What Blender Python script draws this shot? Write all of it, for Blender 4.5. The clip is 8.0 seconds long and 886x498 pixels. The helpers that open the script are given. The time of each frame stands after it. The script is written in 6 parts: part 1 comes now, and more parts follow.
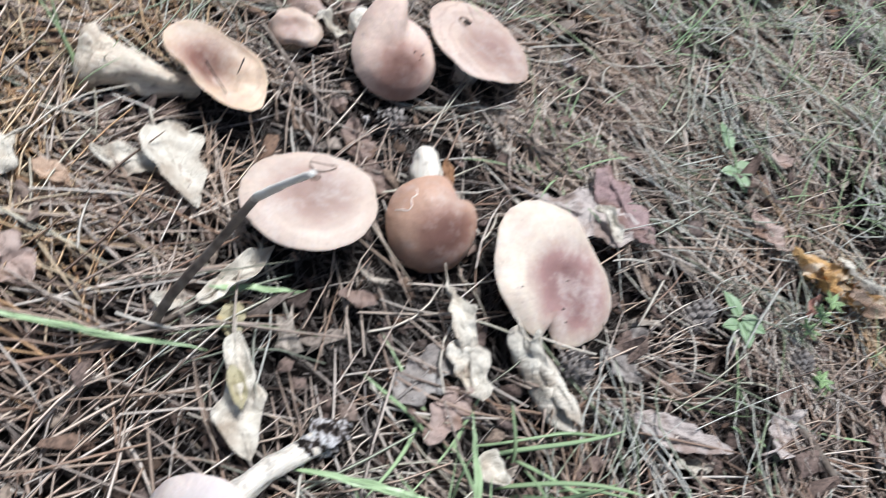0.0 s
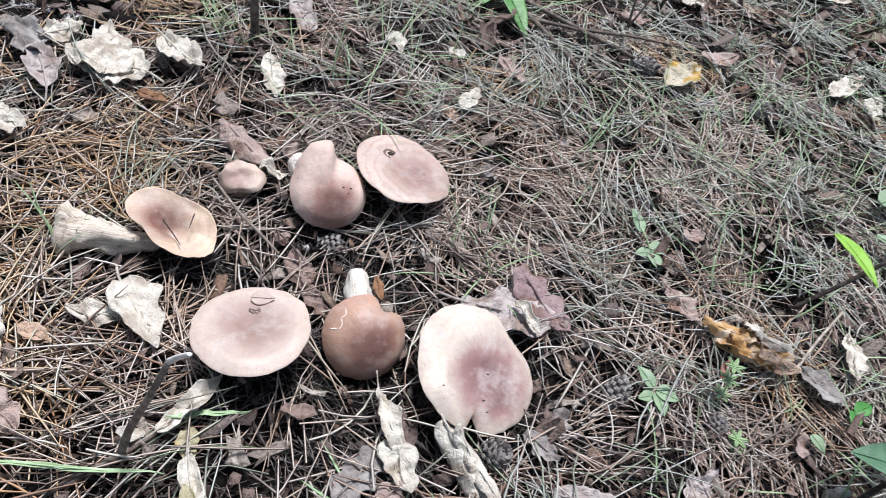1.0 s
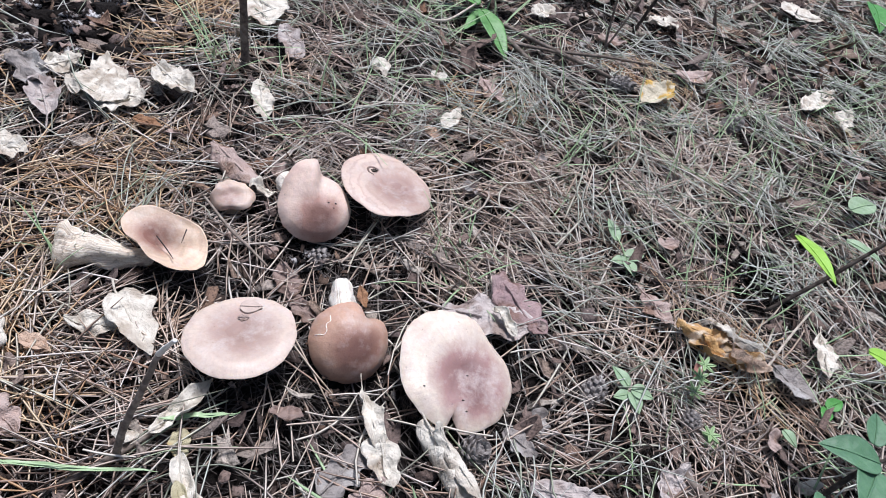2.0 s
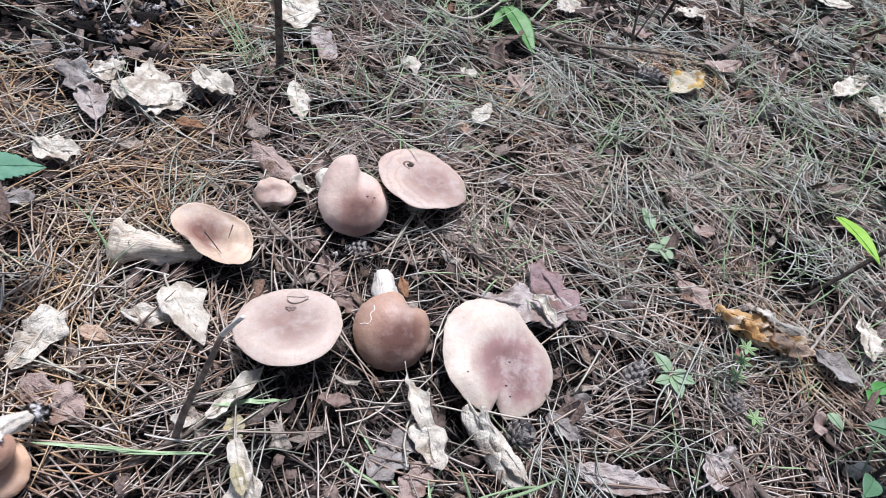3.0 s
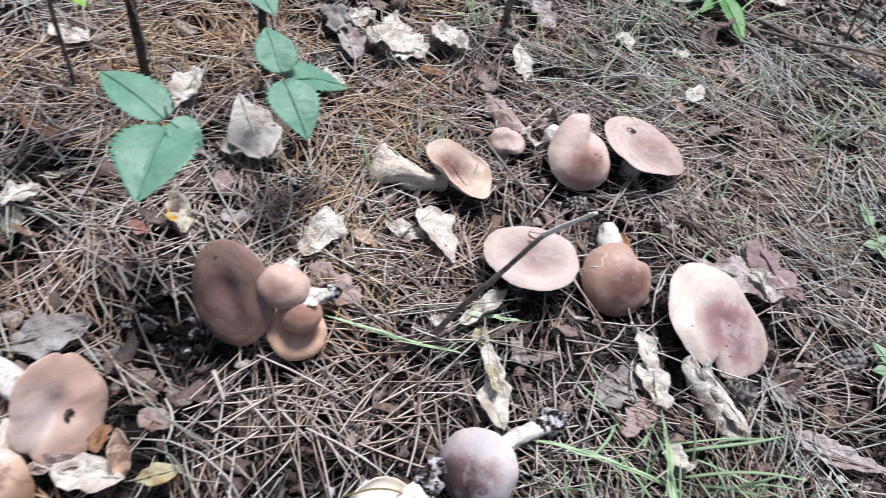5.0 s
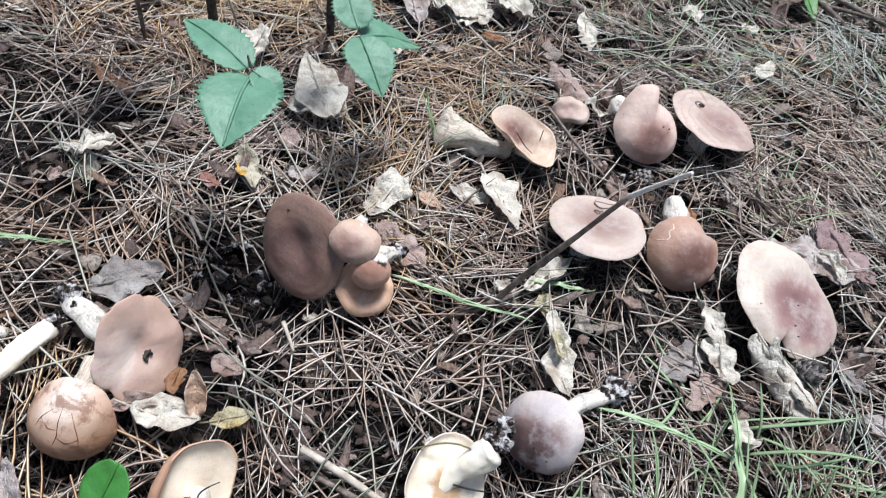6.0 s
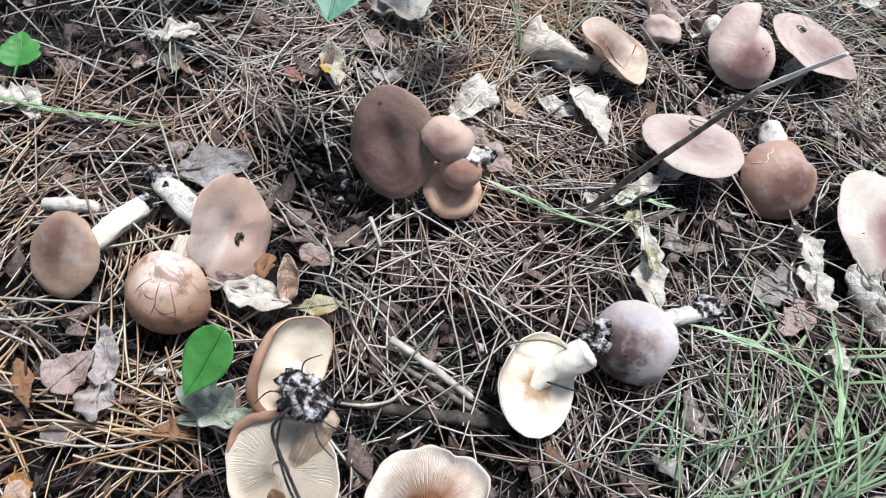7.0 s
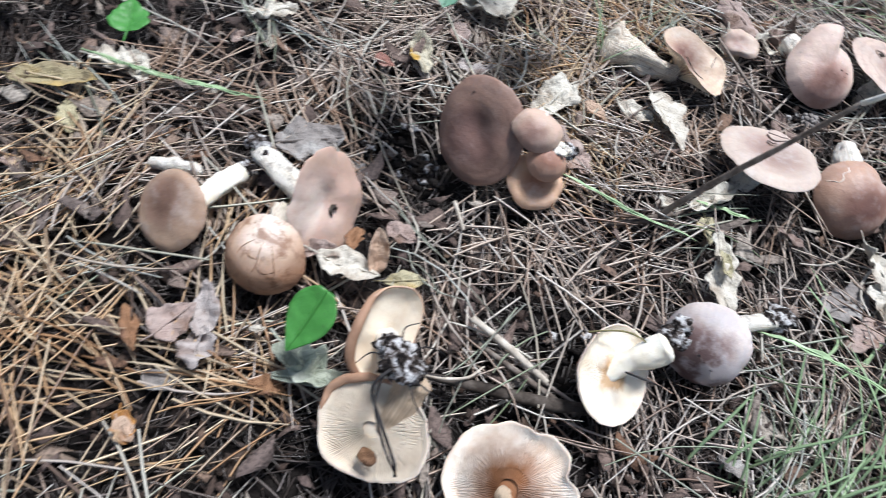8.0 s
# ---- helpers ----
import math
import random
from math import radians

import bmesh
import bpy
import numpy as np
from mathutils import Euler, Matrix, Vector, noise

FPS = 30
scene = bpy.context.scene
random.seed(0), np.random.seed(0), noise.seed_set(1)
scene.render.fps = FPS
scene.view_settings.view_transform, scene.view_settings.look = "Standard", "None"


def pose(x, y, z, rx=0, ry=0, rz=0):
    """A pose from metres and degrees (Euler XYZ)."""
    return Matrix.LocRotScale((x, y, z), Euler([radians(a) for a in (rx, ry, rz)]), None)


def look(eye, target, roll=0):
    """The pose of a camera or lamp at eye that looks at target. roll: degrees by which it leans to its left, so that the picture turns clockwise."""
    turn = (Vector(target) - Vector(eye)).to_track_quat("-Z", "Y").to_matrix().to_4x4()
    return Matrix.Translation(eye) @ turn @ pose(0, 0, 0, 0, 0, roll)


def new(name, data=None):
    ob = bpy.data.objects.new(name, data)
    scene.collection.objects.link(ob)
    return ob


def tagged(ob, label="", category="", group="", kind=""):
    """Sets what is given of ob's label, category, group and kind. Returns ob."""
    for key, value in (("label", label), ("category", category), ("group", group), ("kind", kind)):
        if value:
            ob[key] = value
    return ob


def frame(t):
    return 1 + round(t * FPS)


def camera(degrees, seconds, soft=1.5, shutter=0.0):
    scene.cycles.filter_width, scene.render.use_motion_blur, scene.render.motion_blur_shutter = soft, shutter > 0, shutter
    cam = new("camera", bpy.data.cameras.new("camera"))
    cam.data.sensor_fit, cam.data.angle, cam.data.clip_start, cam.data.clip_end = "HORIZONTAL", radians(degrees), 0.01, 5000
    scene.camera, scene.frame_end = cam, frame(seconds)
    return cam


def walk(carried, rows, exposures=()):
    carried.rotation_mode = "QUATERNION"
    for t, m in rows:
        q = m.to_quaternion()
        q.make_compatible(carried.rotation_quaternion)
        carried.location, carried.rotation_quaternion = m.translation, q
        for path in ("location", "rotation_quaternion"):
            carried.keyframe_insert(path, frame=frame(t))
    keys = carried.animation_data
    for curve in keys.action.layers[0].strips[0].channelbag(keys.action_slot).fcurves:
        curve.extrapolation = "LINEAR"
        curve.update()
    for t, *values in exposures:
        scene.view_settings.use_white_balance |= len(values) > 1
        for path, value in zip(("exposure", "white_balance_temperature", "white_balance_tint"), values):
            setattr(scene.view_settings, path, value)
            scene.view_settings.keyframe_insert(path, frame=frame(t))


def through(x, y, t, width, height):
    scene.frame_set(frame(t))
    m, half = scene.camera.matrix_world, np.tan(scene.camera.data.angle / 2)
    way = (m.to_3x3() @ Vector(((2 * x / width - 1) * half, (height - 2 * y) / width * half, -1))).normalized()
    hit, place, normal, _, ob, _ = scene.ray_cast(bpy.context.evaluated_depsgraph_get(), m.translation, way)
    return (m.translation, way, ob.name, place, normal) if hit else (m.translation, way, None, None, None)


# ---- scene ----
cam = camera(71.6, 8.0, soft=0.9, shutter=0.45)
PATH = [
    (0, (0.071, 0.099, 0.329), (0.571, 1.172, -1.283), 34.0),
    (0.5, (0.101, 0.102, 0.378), (0.603, 1.28, -1.158), 29.1),
    (1, (0.111, 0.087, 0.414), (0.53, 1.343, -1.084), 23.0),
    (1.2, (0.118, 0.078, 0.42), (0.546, 1.348, -1.065), 22.8),
    (2.3, (0.124, 0.057, 0.429), (0.518, 1.383, -1.015), 19.7),
    (2.5, (0.122, 0.055, 0.428), (0.505, 1.375, -1.024), 19.0),
    (3, (0.111, 0.045, 0.424), (0.442, 1.378, -1.029), 17.1),
    (3.5, (0.096, 0.035, 0.421), (0.413, 1.364, -1.039), 18.2),
    (4, (0.076, 0.024, 0.408), (0.353, 1.324, -1.086), 18.3),
    (4.5, (0.034, 0.007, 0.397), (0.199, 1.295, -1.124), 17.2),
    (5, (0.002, -0.021, 0.403), (0.035, 1.272, -1.123), 15.9),
    (5.2, (-0.011, -0.028, 0.403), (-0.004, 1.261, -1.126), 16.0),
    (6.3, (-0.026, -0.041, 0.377), (-0.072, 1.157, -1.223), 16.0),
    (6.5, (-0.032, -0.048, 0.369), (-0.085, 1.129, -1.247), 16.3),
    (7, (-0.049, -0.069, 0.349), (-0.133, 1.031, -1.32), 16.9),
    (7.5, (-0.055, -0.073, 0.344), (-0.142, 1.019, -1.329), 17.8),
    (8, (-0.081, -0.1, 0.345), (-0.227, 0.99, -1.325), 19.0),
]
# the phone's white balance drifts from greenish to pink and back
TINTS = [(0, 0.26, 6480, 5), (0.5, 0.26, 6480, 6), (1.2, 0.23, 6380, 9), (2.3, 0.19, 6300, 11), (5.2, 0.23, 6350, 11), (6.3, 0.22, 6330, 5), (8, 0.28, 6280, 5)]
walk(cam, [(t, look(eye, target, roll)) for t, eye, target, roll in PATH], TINTS)

# ---------------- light ----------------
world = bpy.data.worlds.new("forest_sky")
scene.world = world
world.use_nodes = True
sky = world.node_tree.nodes.new("ShaderNodeTexSky")
sky.sky_type, sky.sun_disc = "NISHITA", False
sky.sun_elevation, sky.sun_rotation = radians(72), radians(12)
sky.dust_density, sky.ozone_density = 2.0, 1.0
bg = world.node_tree.nodes["Background"]
bg.inputs["Strength"].default_value = 0.08
world.node_tree.links.new(sky.outputs[0], bg.inputs["Color"])
sun = new("sun", bpy.data.lights.new("sun", "SUN"))
sun.data.energy, sun.data.angle, sun.data.color = 4.2, radians(16), (0.955, 0.945, 1.0)
sun.matrix_world = look((0.16, 0.78, 2.5), (0, 0, 0))

# ---------------- materials ----------------


def shader(name, rough=0.6, spec=0.4):
    m = bpy.data.materials.new(name)
    m.use_nodes = True
    nt = m.node_tree
    b = nt.nodes["Principled BSDF"]
    b.inputs["Roughness"].default_value = rough
    b.inputs["Specular IOR Level"].default_value = spec
    return m, nt, b


def node(nt, kind, **kw):
    n = nt.nodes.new(kind)
    for k, v in kw.items():
        n.inputs[k.replace("_", " ")].default_value = v
    return n


def tex(nt, scale, detail=5.0, coord="Object", rough=0.6):
    c = nt.nodes.new("ShaderNodeTexCoord")
    n = node(nt, "ShaderNodeTexNoise", Scale=scale, Detail=detail, Roughness=rough)
    nt.links.new(c.outputs[coord], n.inputs["Vector"])
    return n.outputs["Fac"]


def ramp(nt, fac, *stops):
    r = nt.nodes.new("ShaderNodeValToRGB")
    e = r.color_ramp.elements
    while len(e) < len(stops):
        e.new(0.5)
    for k, (p, c) in zip(e, stops):
        k.position = p
        k.color = (*c, 1) if len(c) == 3 else c
    nt.links.new(fac, r.inputs["Fac"])
    return r.outputs["Color"]


def mix(nt, fac, a, b, blend="MIX"):
    m = nt.nodes.new("ShaderNodeMix")
    m.data_type, m.blend_type = "RGBA", blend
    for sock, v in ((m.inputs["Factor"], fac), (m.inputs["A"], a), (m.inputs["B"], b)):
        if isinstance(v, (int, float)):
            sock.default_value = v
        elif isinstance(v, tuple):
            sock.default_value = (*v, 1)
        else:
            nt.links.new(v, sock)
    return m.outputs["Result"]


def math_node(nt, op, a, b=0.0):
    m = nt.nodes.new("ShaderNodeMath")
    m.operation = op
    for sock, v in zip(m.inputs, (a, b)):
        if isinstance(v, (int, float)):
            sock.default_value = v
        else:
            nt.links.new(v, sock)
    return m.outputs[0]


def bump(nt, b, height, strength=0.4, distance=0.001):
    n = node(nt, "ShaderNodeBump", Strength=strength, Distance=distance)
    nt.links.new(height, n.inputs["Height"])
    nt.links.new(n.outputs[0], b.inputs["Normal"])


def litter_ground():
    m, nt, b = shader("humus_with_gap_shade", 0.9, 0.2)
    f = tex(nt, 130, 9, rough=0.75)
    # dark soil, blackened further so the shade in needle gaps is in its colour
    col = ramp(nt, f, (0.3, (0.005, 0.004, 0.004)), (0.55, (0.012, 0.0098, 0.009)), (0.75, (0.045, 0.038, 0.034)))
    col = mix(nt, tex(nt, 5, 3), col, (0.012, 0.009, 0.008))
    nt.links.new(col, b.inputs["Base Color"])
    bump(nt, b, tex(nt, 160, 6), 1.0, 0.006)
    return m


def needle_material(name, stops, patch=None, rough=0.36, spec=0.5, relief=0.0, dirt=0.45):
    m, nt, b = shader(name, rough, spec)
    g = nt.nodes.new("ShaderNodeNewGeometry")
    col = ramp(nt, g.outputs["Random Per Island"], *stops)
    if patch:
        col = mix(nt, ramp(nt, tex(nt, 4.2, 2), (0.5, (0, 0, 0)), (0.62, (1, 1, 1))), col, mix(nt, 0.28, col, patch))
    col = mix(nt, math_node(nt, "MULTIPLY", tex(nt, 220, 3), dirt), col, (0.12, 0.085, 0.065))
    if relief:
        stain_or_sheen = ramp(nt, tex(nt, 420, 5, rough=0.7), (0.46, (0, 0, 0)), (0.62, (1, 1, 1)))
        col = mix(nt, math_node(nt, "MULTIPLY", stain_or_sheen, 0.7), col, (0.035, 0.028, 0.025))
        bump(nt, b, tex(nt, 500, 5), 0.8, relief)
    nt.links.new(col, b.inputs["Base Color"])
    return m


def cap_material(name, centre, mid, edge, radius, rings=0.25, shift=(0, 0), stain_or_sheen=None, crackle=None, zone=1.0, frost=0.42):
    """Cap skin: darker disc, paler margin (lifted further for rim glow), faint zones, fine radial fibres and specks."""
    m, nt, b = shader(name, 0.5, 0.4)
    c = nt.nodes.new("ShaderNodeTexCoord")
    # on some domes shift paints a lit top and a shaded lower front
    mp = node(nt, "ShaderNodeMapping", Location=(-shift[0], -shift[1], 0), Scale=(1, 1, 0.0))
    nt.links.new(c.outputs["Object"], mp.inputs["Vector"])
    ln = nt.nodes.new("ShaderNodeVectorMath")
    ln.operation = "LENGTH"
    nt.links.new(mp.outputs[0], ln.inputs[0])
    s = math_node(nt, "DIVIDE", ln.outputs["Value"], radius * zone)
    s = math_node(nt, "ADD", s, math_node(nt, "MULTIPLY", math_node(nt, "SUBTRACT", tex(nt, 55, 4), 0.5), 0.55))
    # gains rise outwards: light glowing in the thin margin is put into its colour
    centre, mid, edge = (tuple(min(0.9, k * v) for k, v in zip(f, c)) for f, c in (((1.03, 0.95, 0.91), centre), ((1.10, 1.03, 0.98), mid), ((1.16, 1.13, 1.06), edge)))
    col = ramp(nt, s, (0.20, centre), (0.48, mid), (0.78, edge), (1.0, tuple(min(0.9, e * 1.12) for e in edge)))
    wave = math_node(nt, "SINE", math_node(nt, "MULTIPLY", s, 30.0))
    col = mix(nt, math_node(nt, "MULTIPLY", math_node(nt, "MAXIMUM", wave, 0.0), rings), col, mid)
    fine = tex(nt, 700, 4)
    col = mix(nt, math_node(nt, "MULTIPLY", fine, 0.35), col, tuple(x * 0.75 for x in mid))
    spots = ramp(nt, tex(nt, 260, 2), (0.68, (0, 0, 0)), (0.76, (1, 1, 1)))
    col = mix(nt, math_node(nt, "MULTIPLY", spots, 0.35), col, tuple(x * 0.45 for x in centre))
    cloud = ramp(nt, tex(nt, 26, 3), (0.42, (0, 0, 0)), (0.66, (1, 1, 1)))
    col = mix(nt, math_node(nt, "MULTIPLY", cloud, 0.32), col, tuple(x * 0.68 for x in mid))
    bloom = ramp(nt, tex(nt, 48, 5, rough=0.7), (0.50, (0, 0, 0)), (0.72, (1, 1, 1)))
    col = mix(nt, math_node(nt, "MULTIPLY", bloom, frost), col, tuple(min(0.9, 0.45 * x + 0.40) for x in edge))
    way = nt.nodes.new("ShaderNodeVectorMath")
    way.operation = "NORMALIZE"
    nt.links.new(mp.outputs[0], way.inputs[0])
    big = nt.nodes.new("ShaderNodeVectorMath")
    big.operation = "SCALE"
    big.inputs["Scale"].default_value = 11.0
    nt.links.new(way.outputs[0], big.inputs[0])
    ring = nt.nodes.new("ShaderNodeCombineXYZ")
    nt.links.new(math_node(nt, "MULTIPLY", s, 2.5), ring.inputs["Z"])
    add = nt.nodes.new("ShaderNodeVectorMath")
    nt.links.new(big.outputs[0], add.inputs[0])
    nt.links.new(ring.outputs[0], add.inputs[1])
    fibre_tex = node(nt, "ShaderNodeTexNoise", Scale=1.6, Detail=4.0)
    nt.links.new(add.outputs[0], fibre_tex.inputs["Vector"])
    col = mix(nt, math_node(nt, "MULTIPLY", ramp(nt, fibre_tex.outputs["Fac"], (0.45, (0, 0, 0)), (0.7, (1, 1, 1))), 0.12), col, tuple(x * 0.7 for x in mid))
    # blots: brown stain on one cap, painted pale sheen on the lilac one
    if stain_or_sheen:
        blot = ramp(nt, tex(nt, 38, 5), (0.48, (0, 0, 0)), (0.58, (1, 1, 1)))
        col = mix(nt, math_node(nt, "MULTIPLY", blot, 0.75), col, stain_or_sheen)
    if crackle:
        v = node(nt, "ShaderNodeTexNoise", Scale=62.0, Detail=7.0, Roughness=0.75, Distortion=0.5)
        nt.links.new(c.outputs["Object"], v.inputs["Vector"])
        col = mix(nt, math_node(nt, "MULTIPLY", ramp(nt, v.outputs["Fac"], (0.51, (0, 0, 0)), (0.60, (1, 1, 1))), 0.8), col, crackle)
    nt.links.new(col, b.inputs["Base Color"])
    b.inputs["Subsurface Weight"].default_value = 0.10
    b.inputs["Subsurface Radius"].default_value = (0.004, 0.002, 0.001)
    nt.links.new(math_node(nt, "ADD", math_node(nt, "MULTIPLY", tex(nt, 60, 4), 0.34), 0.34), b.inputs["Roughness"])
    bump(nt, b, math_node(nt, "ADD", math_node(nt, "MULTIPLY", fine, 0.3), math_node(nt, "MULTIPLY", tex(nt, 70, 4), 3.0)), 0.30, 0.0012)
    return m


def flesh_material(name, pale, dark, scale=90, radial=None):
    m, nt, b = shader(name, 0.65, 0.3)
    f = tex(nt, scale, 6)
    col = ramp(nt, f, (0.3, dark), (0.6, pale))
    if radial:
        c = nt.nodes.new("ShaderNodeTexCoord")
        ln = nt.nodes.new("ShaderNodeVectorMath")
        ln.operation = "LENGTH"
        nt.links.new(c.outputs["Object"], ln.inputs[0])
        s = math_node(nt, "ADD", math_node(nt, "DIVIDE", ln.outputs["Value"], radial[0]), math_node(nt, "MULTIPLY", math_node(nt, "SUBTRACT", f, 0.5), 0.7))
        col = mix(nt, ramp(nt, s, (0.3, (1, 1, 1)), (radial[2], (0, 0, 0))), col, radial[1])
    nt.links.new(col, b.inputs["Base Color"])
    b.inputs["Subsurface Weight"].default_value = 0.10
    b.inputs["Subsurface Radius"].default_value = (0.004, 0.003, 0.002)
    bump(nt, b, tex(nt, scale * 4, 5), 0.5, 0.001)
    return m


def stem_material(name, pale, dark):
    m, nt, b = shader(name, 0.7, 0.25)
    c = nt.nodes.new("ShaderNodeTexCoord")
    mp = node(nt, "ShaderNodeMapping", Scale=(24, 90, 1))
    nt.links.new(c.outputs["UV"], mp.inputs["Vector"])
    n = node(nt, "ShaderNodeTexNoise", Scale=1.0, Detail=6.0, Roughness=0.65)
    nt.links.new(mp.outputs[0], n.inputs["Vector"])
    col = ramp(nt, n.outputs["Fac"], (0.32, dark), (0.58, pale))
    dirt = ramp(nt, tex(nt, 140, 6, rough=0.7), (0.54, (0, 0, 0)), (0.66, (1, 1, 1)))
    col = mix(nt, math_node(nt, "MULTIPLY", dirt, 0.6), col, (0.12, 0.09, 0.07))
    nt.links.new(col, b.inputs["Base Color"])
    b.inputs["Subsurface Weight"].default_value = 0.1
    b.inputs["Subsurface Radius"].default_value = (0.004, 0.003, 0.002)
    bump(nt, b, n.outputs["Fac"], 0.7, 0.002)
    return m


def soil_material():
    m, nt, b = shader("clinging_soil", 0.95, 0.15)
    col = ramp(nt, tex(nt, 190, 7), (0.41, (0.012, 0.010, 0.010)), (0.48, (0.075, 0.058, 0.05)), (0.53, (0.34, 0.32, 0.32)), (0.59, (0.70, 0.69, 0.69)))
    nt.links.new(col, b.inputs["Base Color"])
    bump(nt, b, tex(nt, 420, 4), 1.0, 0.003)
    return m


def leaf_material(name, base, other, blotch=None, veins=10.0, vein_mix=0.05, rough=0.6, through=0.0, cut=(0.5, 0.62)):
    m, nt, b = shader(name, rough, 0.35)
    c = nt.nodes.new("ShaderNodeTexCoord")
    sep = nt.nodes.new("ShaderNodeSeparateXYZ")
    nt.links.new(c.outputs["UV"], sep.inputs[0])
    side = math_node(nt, "ABSOLUTE", math_node(nt, "SUBTRACT", sep.outputs["Y"], 0.5))
    stripe = math_node(nt, "SINE", math_node(nt, "MULTIPLY", math_node(nt, "SUBTRACT", sep.outputs["X"], side), veins * 6.28))
    stripe = math_node(nt, "POWER", math_node(nt, "MAXIMUM", stripe, 0.0), 6.0)
    f = tex(nt, 70, 6)
    col = mix(nt, ramp(nt, f, (0.35, (0, 0, 0)), (0.65, (1, 1, 1))), base, other)
    if blotch:
        col = mix(nt, ramp(nt, tex(nt, 34, 4), (cut[0], (0, 0, 0)), (cut[1], (1, 1, 1))), col, blotch)
    col = mix(nt, math_node(nt, "MULTIPLY", stripe, vein_mix), col, tuple(x * 0.6 for x in base))
    specks = ramp(nt, tex(nt, 300, 3), (0.66, (0, 0, 0)), (0.74, (1, 1, 1)))
    col = mix(nt, math_node(nt, "MULTIPLY", specks, 0.4), col, (0.06, 0.045, 0.035))
    nt.links.new(col, b.inputs["Base Color"])
    b.inputs["Transmission Weight"].default_value = 0.0
    b.inputs["Subsurface Weight"].default_value = through
    b.inputs["Subsurface Radius"].default_value = (0.002, 0.003, 0.001)
    bump(nt, b, math_node(nt, "ADD", math_node(nt, "MULTIPLY", stripe, 0.12 if blotch else 0.05), math_node(nt, "MULTIPLY", tex(nt, 120, 6), 3.0)), 0.9 if blotch else 0.22, 0.0018)
    return m


def bark_material(name, a, b_, c_, scale=120):
    m, nt, b = shader(name, 0.85, 0.2)
    col = ramp(nt, tex(nt, scale, 7), (0.32, a), (0.5, b_), (0.7, c_))
    nt.links.new(col, b.inputs["Base Color"])
    bump(nt, b, tex(nt, scale * 2, 6), 0.6, 0.0007)
    return m


HUMUS = litter_ground()
NEEDLES = needle_material("dry_pine_needles", (
    (0.0, (0.06, 0.042, 0.036)), (0.14, (0.30, 0.20, 0.15)), (0.28, (0.72, 0.57, 0.46)), (0.42, (0.17, 0.13, 0.115)),
    (0.56, (0.84, 0.74, 0.65)), (0.70, (0.36, 0.215, 0.145)), (0.86, (0.90, 0.84, 0.77)), (1.0, (0.11, 0.08, 0.07))), (0.66, 0.40, 0.22))
ORANGE_NEEDLES = needle_material("orange_tan_needles", (
    (0.0, (0.46, 0.25, 0.12)), (0.35, (0.72, 0.48, 0.27)), (0.65, (0.87, 0.72, 0.51)), (1.0, (0.22, 0.12, 0.07))))
PALE_NEEDLES = needle_material("bleached_pine_needles", (
    (0.0, (0.50, 0.36, 0.27)), (0.3, (0.80, 0.68, 0.57)), (0.5, (0.34, 0.23, 0.17)), (0.72, (0.88, 0.81, 0.73)), (1.0, (0.62, 0.46, 0.35))))
# old needles, their colour taken near black to carry the shade between upper strands
OLD_NEEDLES = needle_material("weathered_gap_shade_needles", (
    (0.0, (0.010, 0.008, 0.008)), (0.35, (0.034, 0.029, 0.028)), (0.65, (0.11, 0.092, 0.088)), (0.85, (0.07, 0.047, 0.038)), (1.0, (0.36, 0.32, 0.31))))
ROTTED = needle_material("rotted_leaf_flakes", (
    (0.0, (0.03, 0.022, 0.02)), (0.3, (0.09, 0.06, 0.05)), (0.55, (0.18, 0.135, 0.125)), (0.7, (0.05, 0.04, 0.039)), (0.9, (0.20, 0.13, 0.09)), (1.0, (0.34, 0.29, 0.27))), None, 0.85, 0.15, 0.0012)
SHREDS = needle_material("leaf_shreds", (
    (0.0, (0.10, 0.075, 0.07)), (0.25, (0.26, 0.19, 0.165)), (0.5, (0.17, 0.135, 0.13)), (0.66, (0.46, 0.40, 0.34)), (0.78, (0.24, 0.13, 0.08)), (0.92, (0.33, 0.27, 0.24)), (1.0, (0.62, 0.56, 0.48))), None, 0.85, 0.15, 0.0012)
STRAWS = needle_material("bleached_straws", ((0.0, (0.55, 0.46, 0.396)), (0.3, (0.74, 0.70, 0.60)), (0.5, (0.82, 0.76, 0.69)), (0.75, (0.60, 0.60, 0.48)), (1.0, (0.46, 0.34, 0.27))))
THIN_GRASS = needle_material("thin_bleached_grass", (
    (0.0, (0.20, 0.22, 0.16)), (0.3, (0.74, 0.76, 0.70)), (0.55, (0.20, 0.28, 0.14)), (0.8, (0.88, 0.87, 0.82)), (1.0, (0.10, 0.17, 0.07))))
CHIPS = needle_material("litter_crumbs", (
    (0.0, (0.03, 0.022, 0.02)), (0.5, (0.09, 0.06, 0.048)), (0.8, (0.17, 0.10, 0.07)), (0.93, (0.36, 0.29, 0.25)), (1.0, (0.05, 0.04, 0.036))), None, 0.85, 0.15, 0.0012)
GRASS = needle_material("green_grass", ((0.0, (0.14, 0.27, 0.10)), (0.5, (0.30, 0.45, 0.22)), (1.0, (0.60, 0.66, 0.52))), None, 0.4, 0.5, 0.0, 0.12)
SOIL = soil_material()
STEM = stem_material("pale_stem_flesh", (0.90, 0.86, 0.79), (0.68, 0.58, 0.46))
STEM_CREAM = flesh_material("cream_stem_flesh", (0.94, 0.90, 0.80), (0.84, 0.74, 0.56), 70)
STEM_TORN = stem_material("torn_stem_flesh", (0.86, 0.79, 0.68), (0.40, 0.28, 0.19))
STEM_TAN = stem_material("tan_stem_flesh", (0.74, 0.58, 0.42), (0.46, 0.32, 0.21))
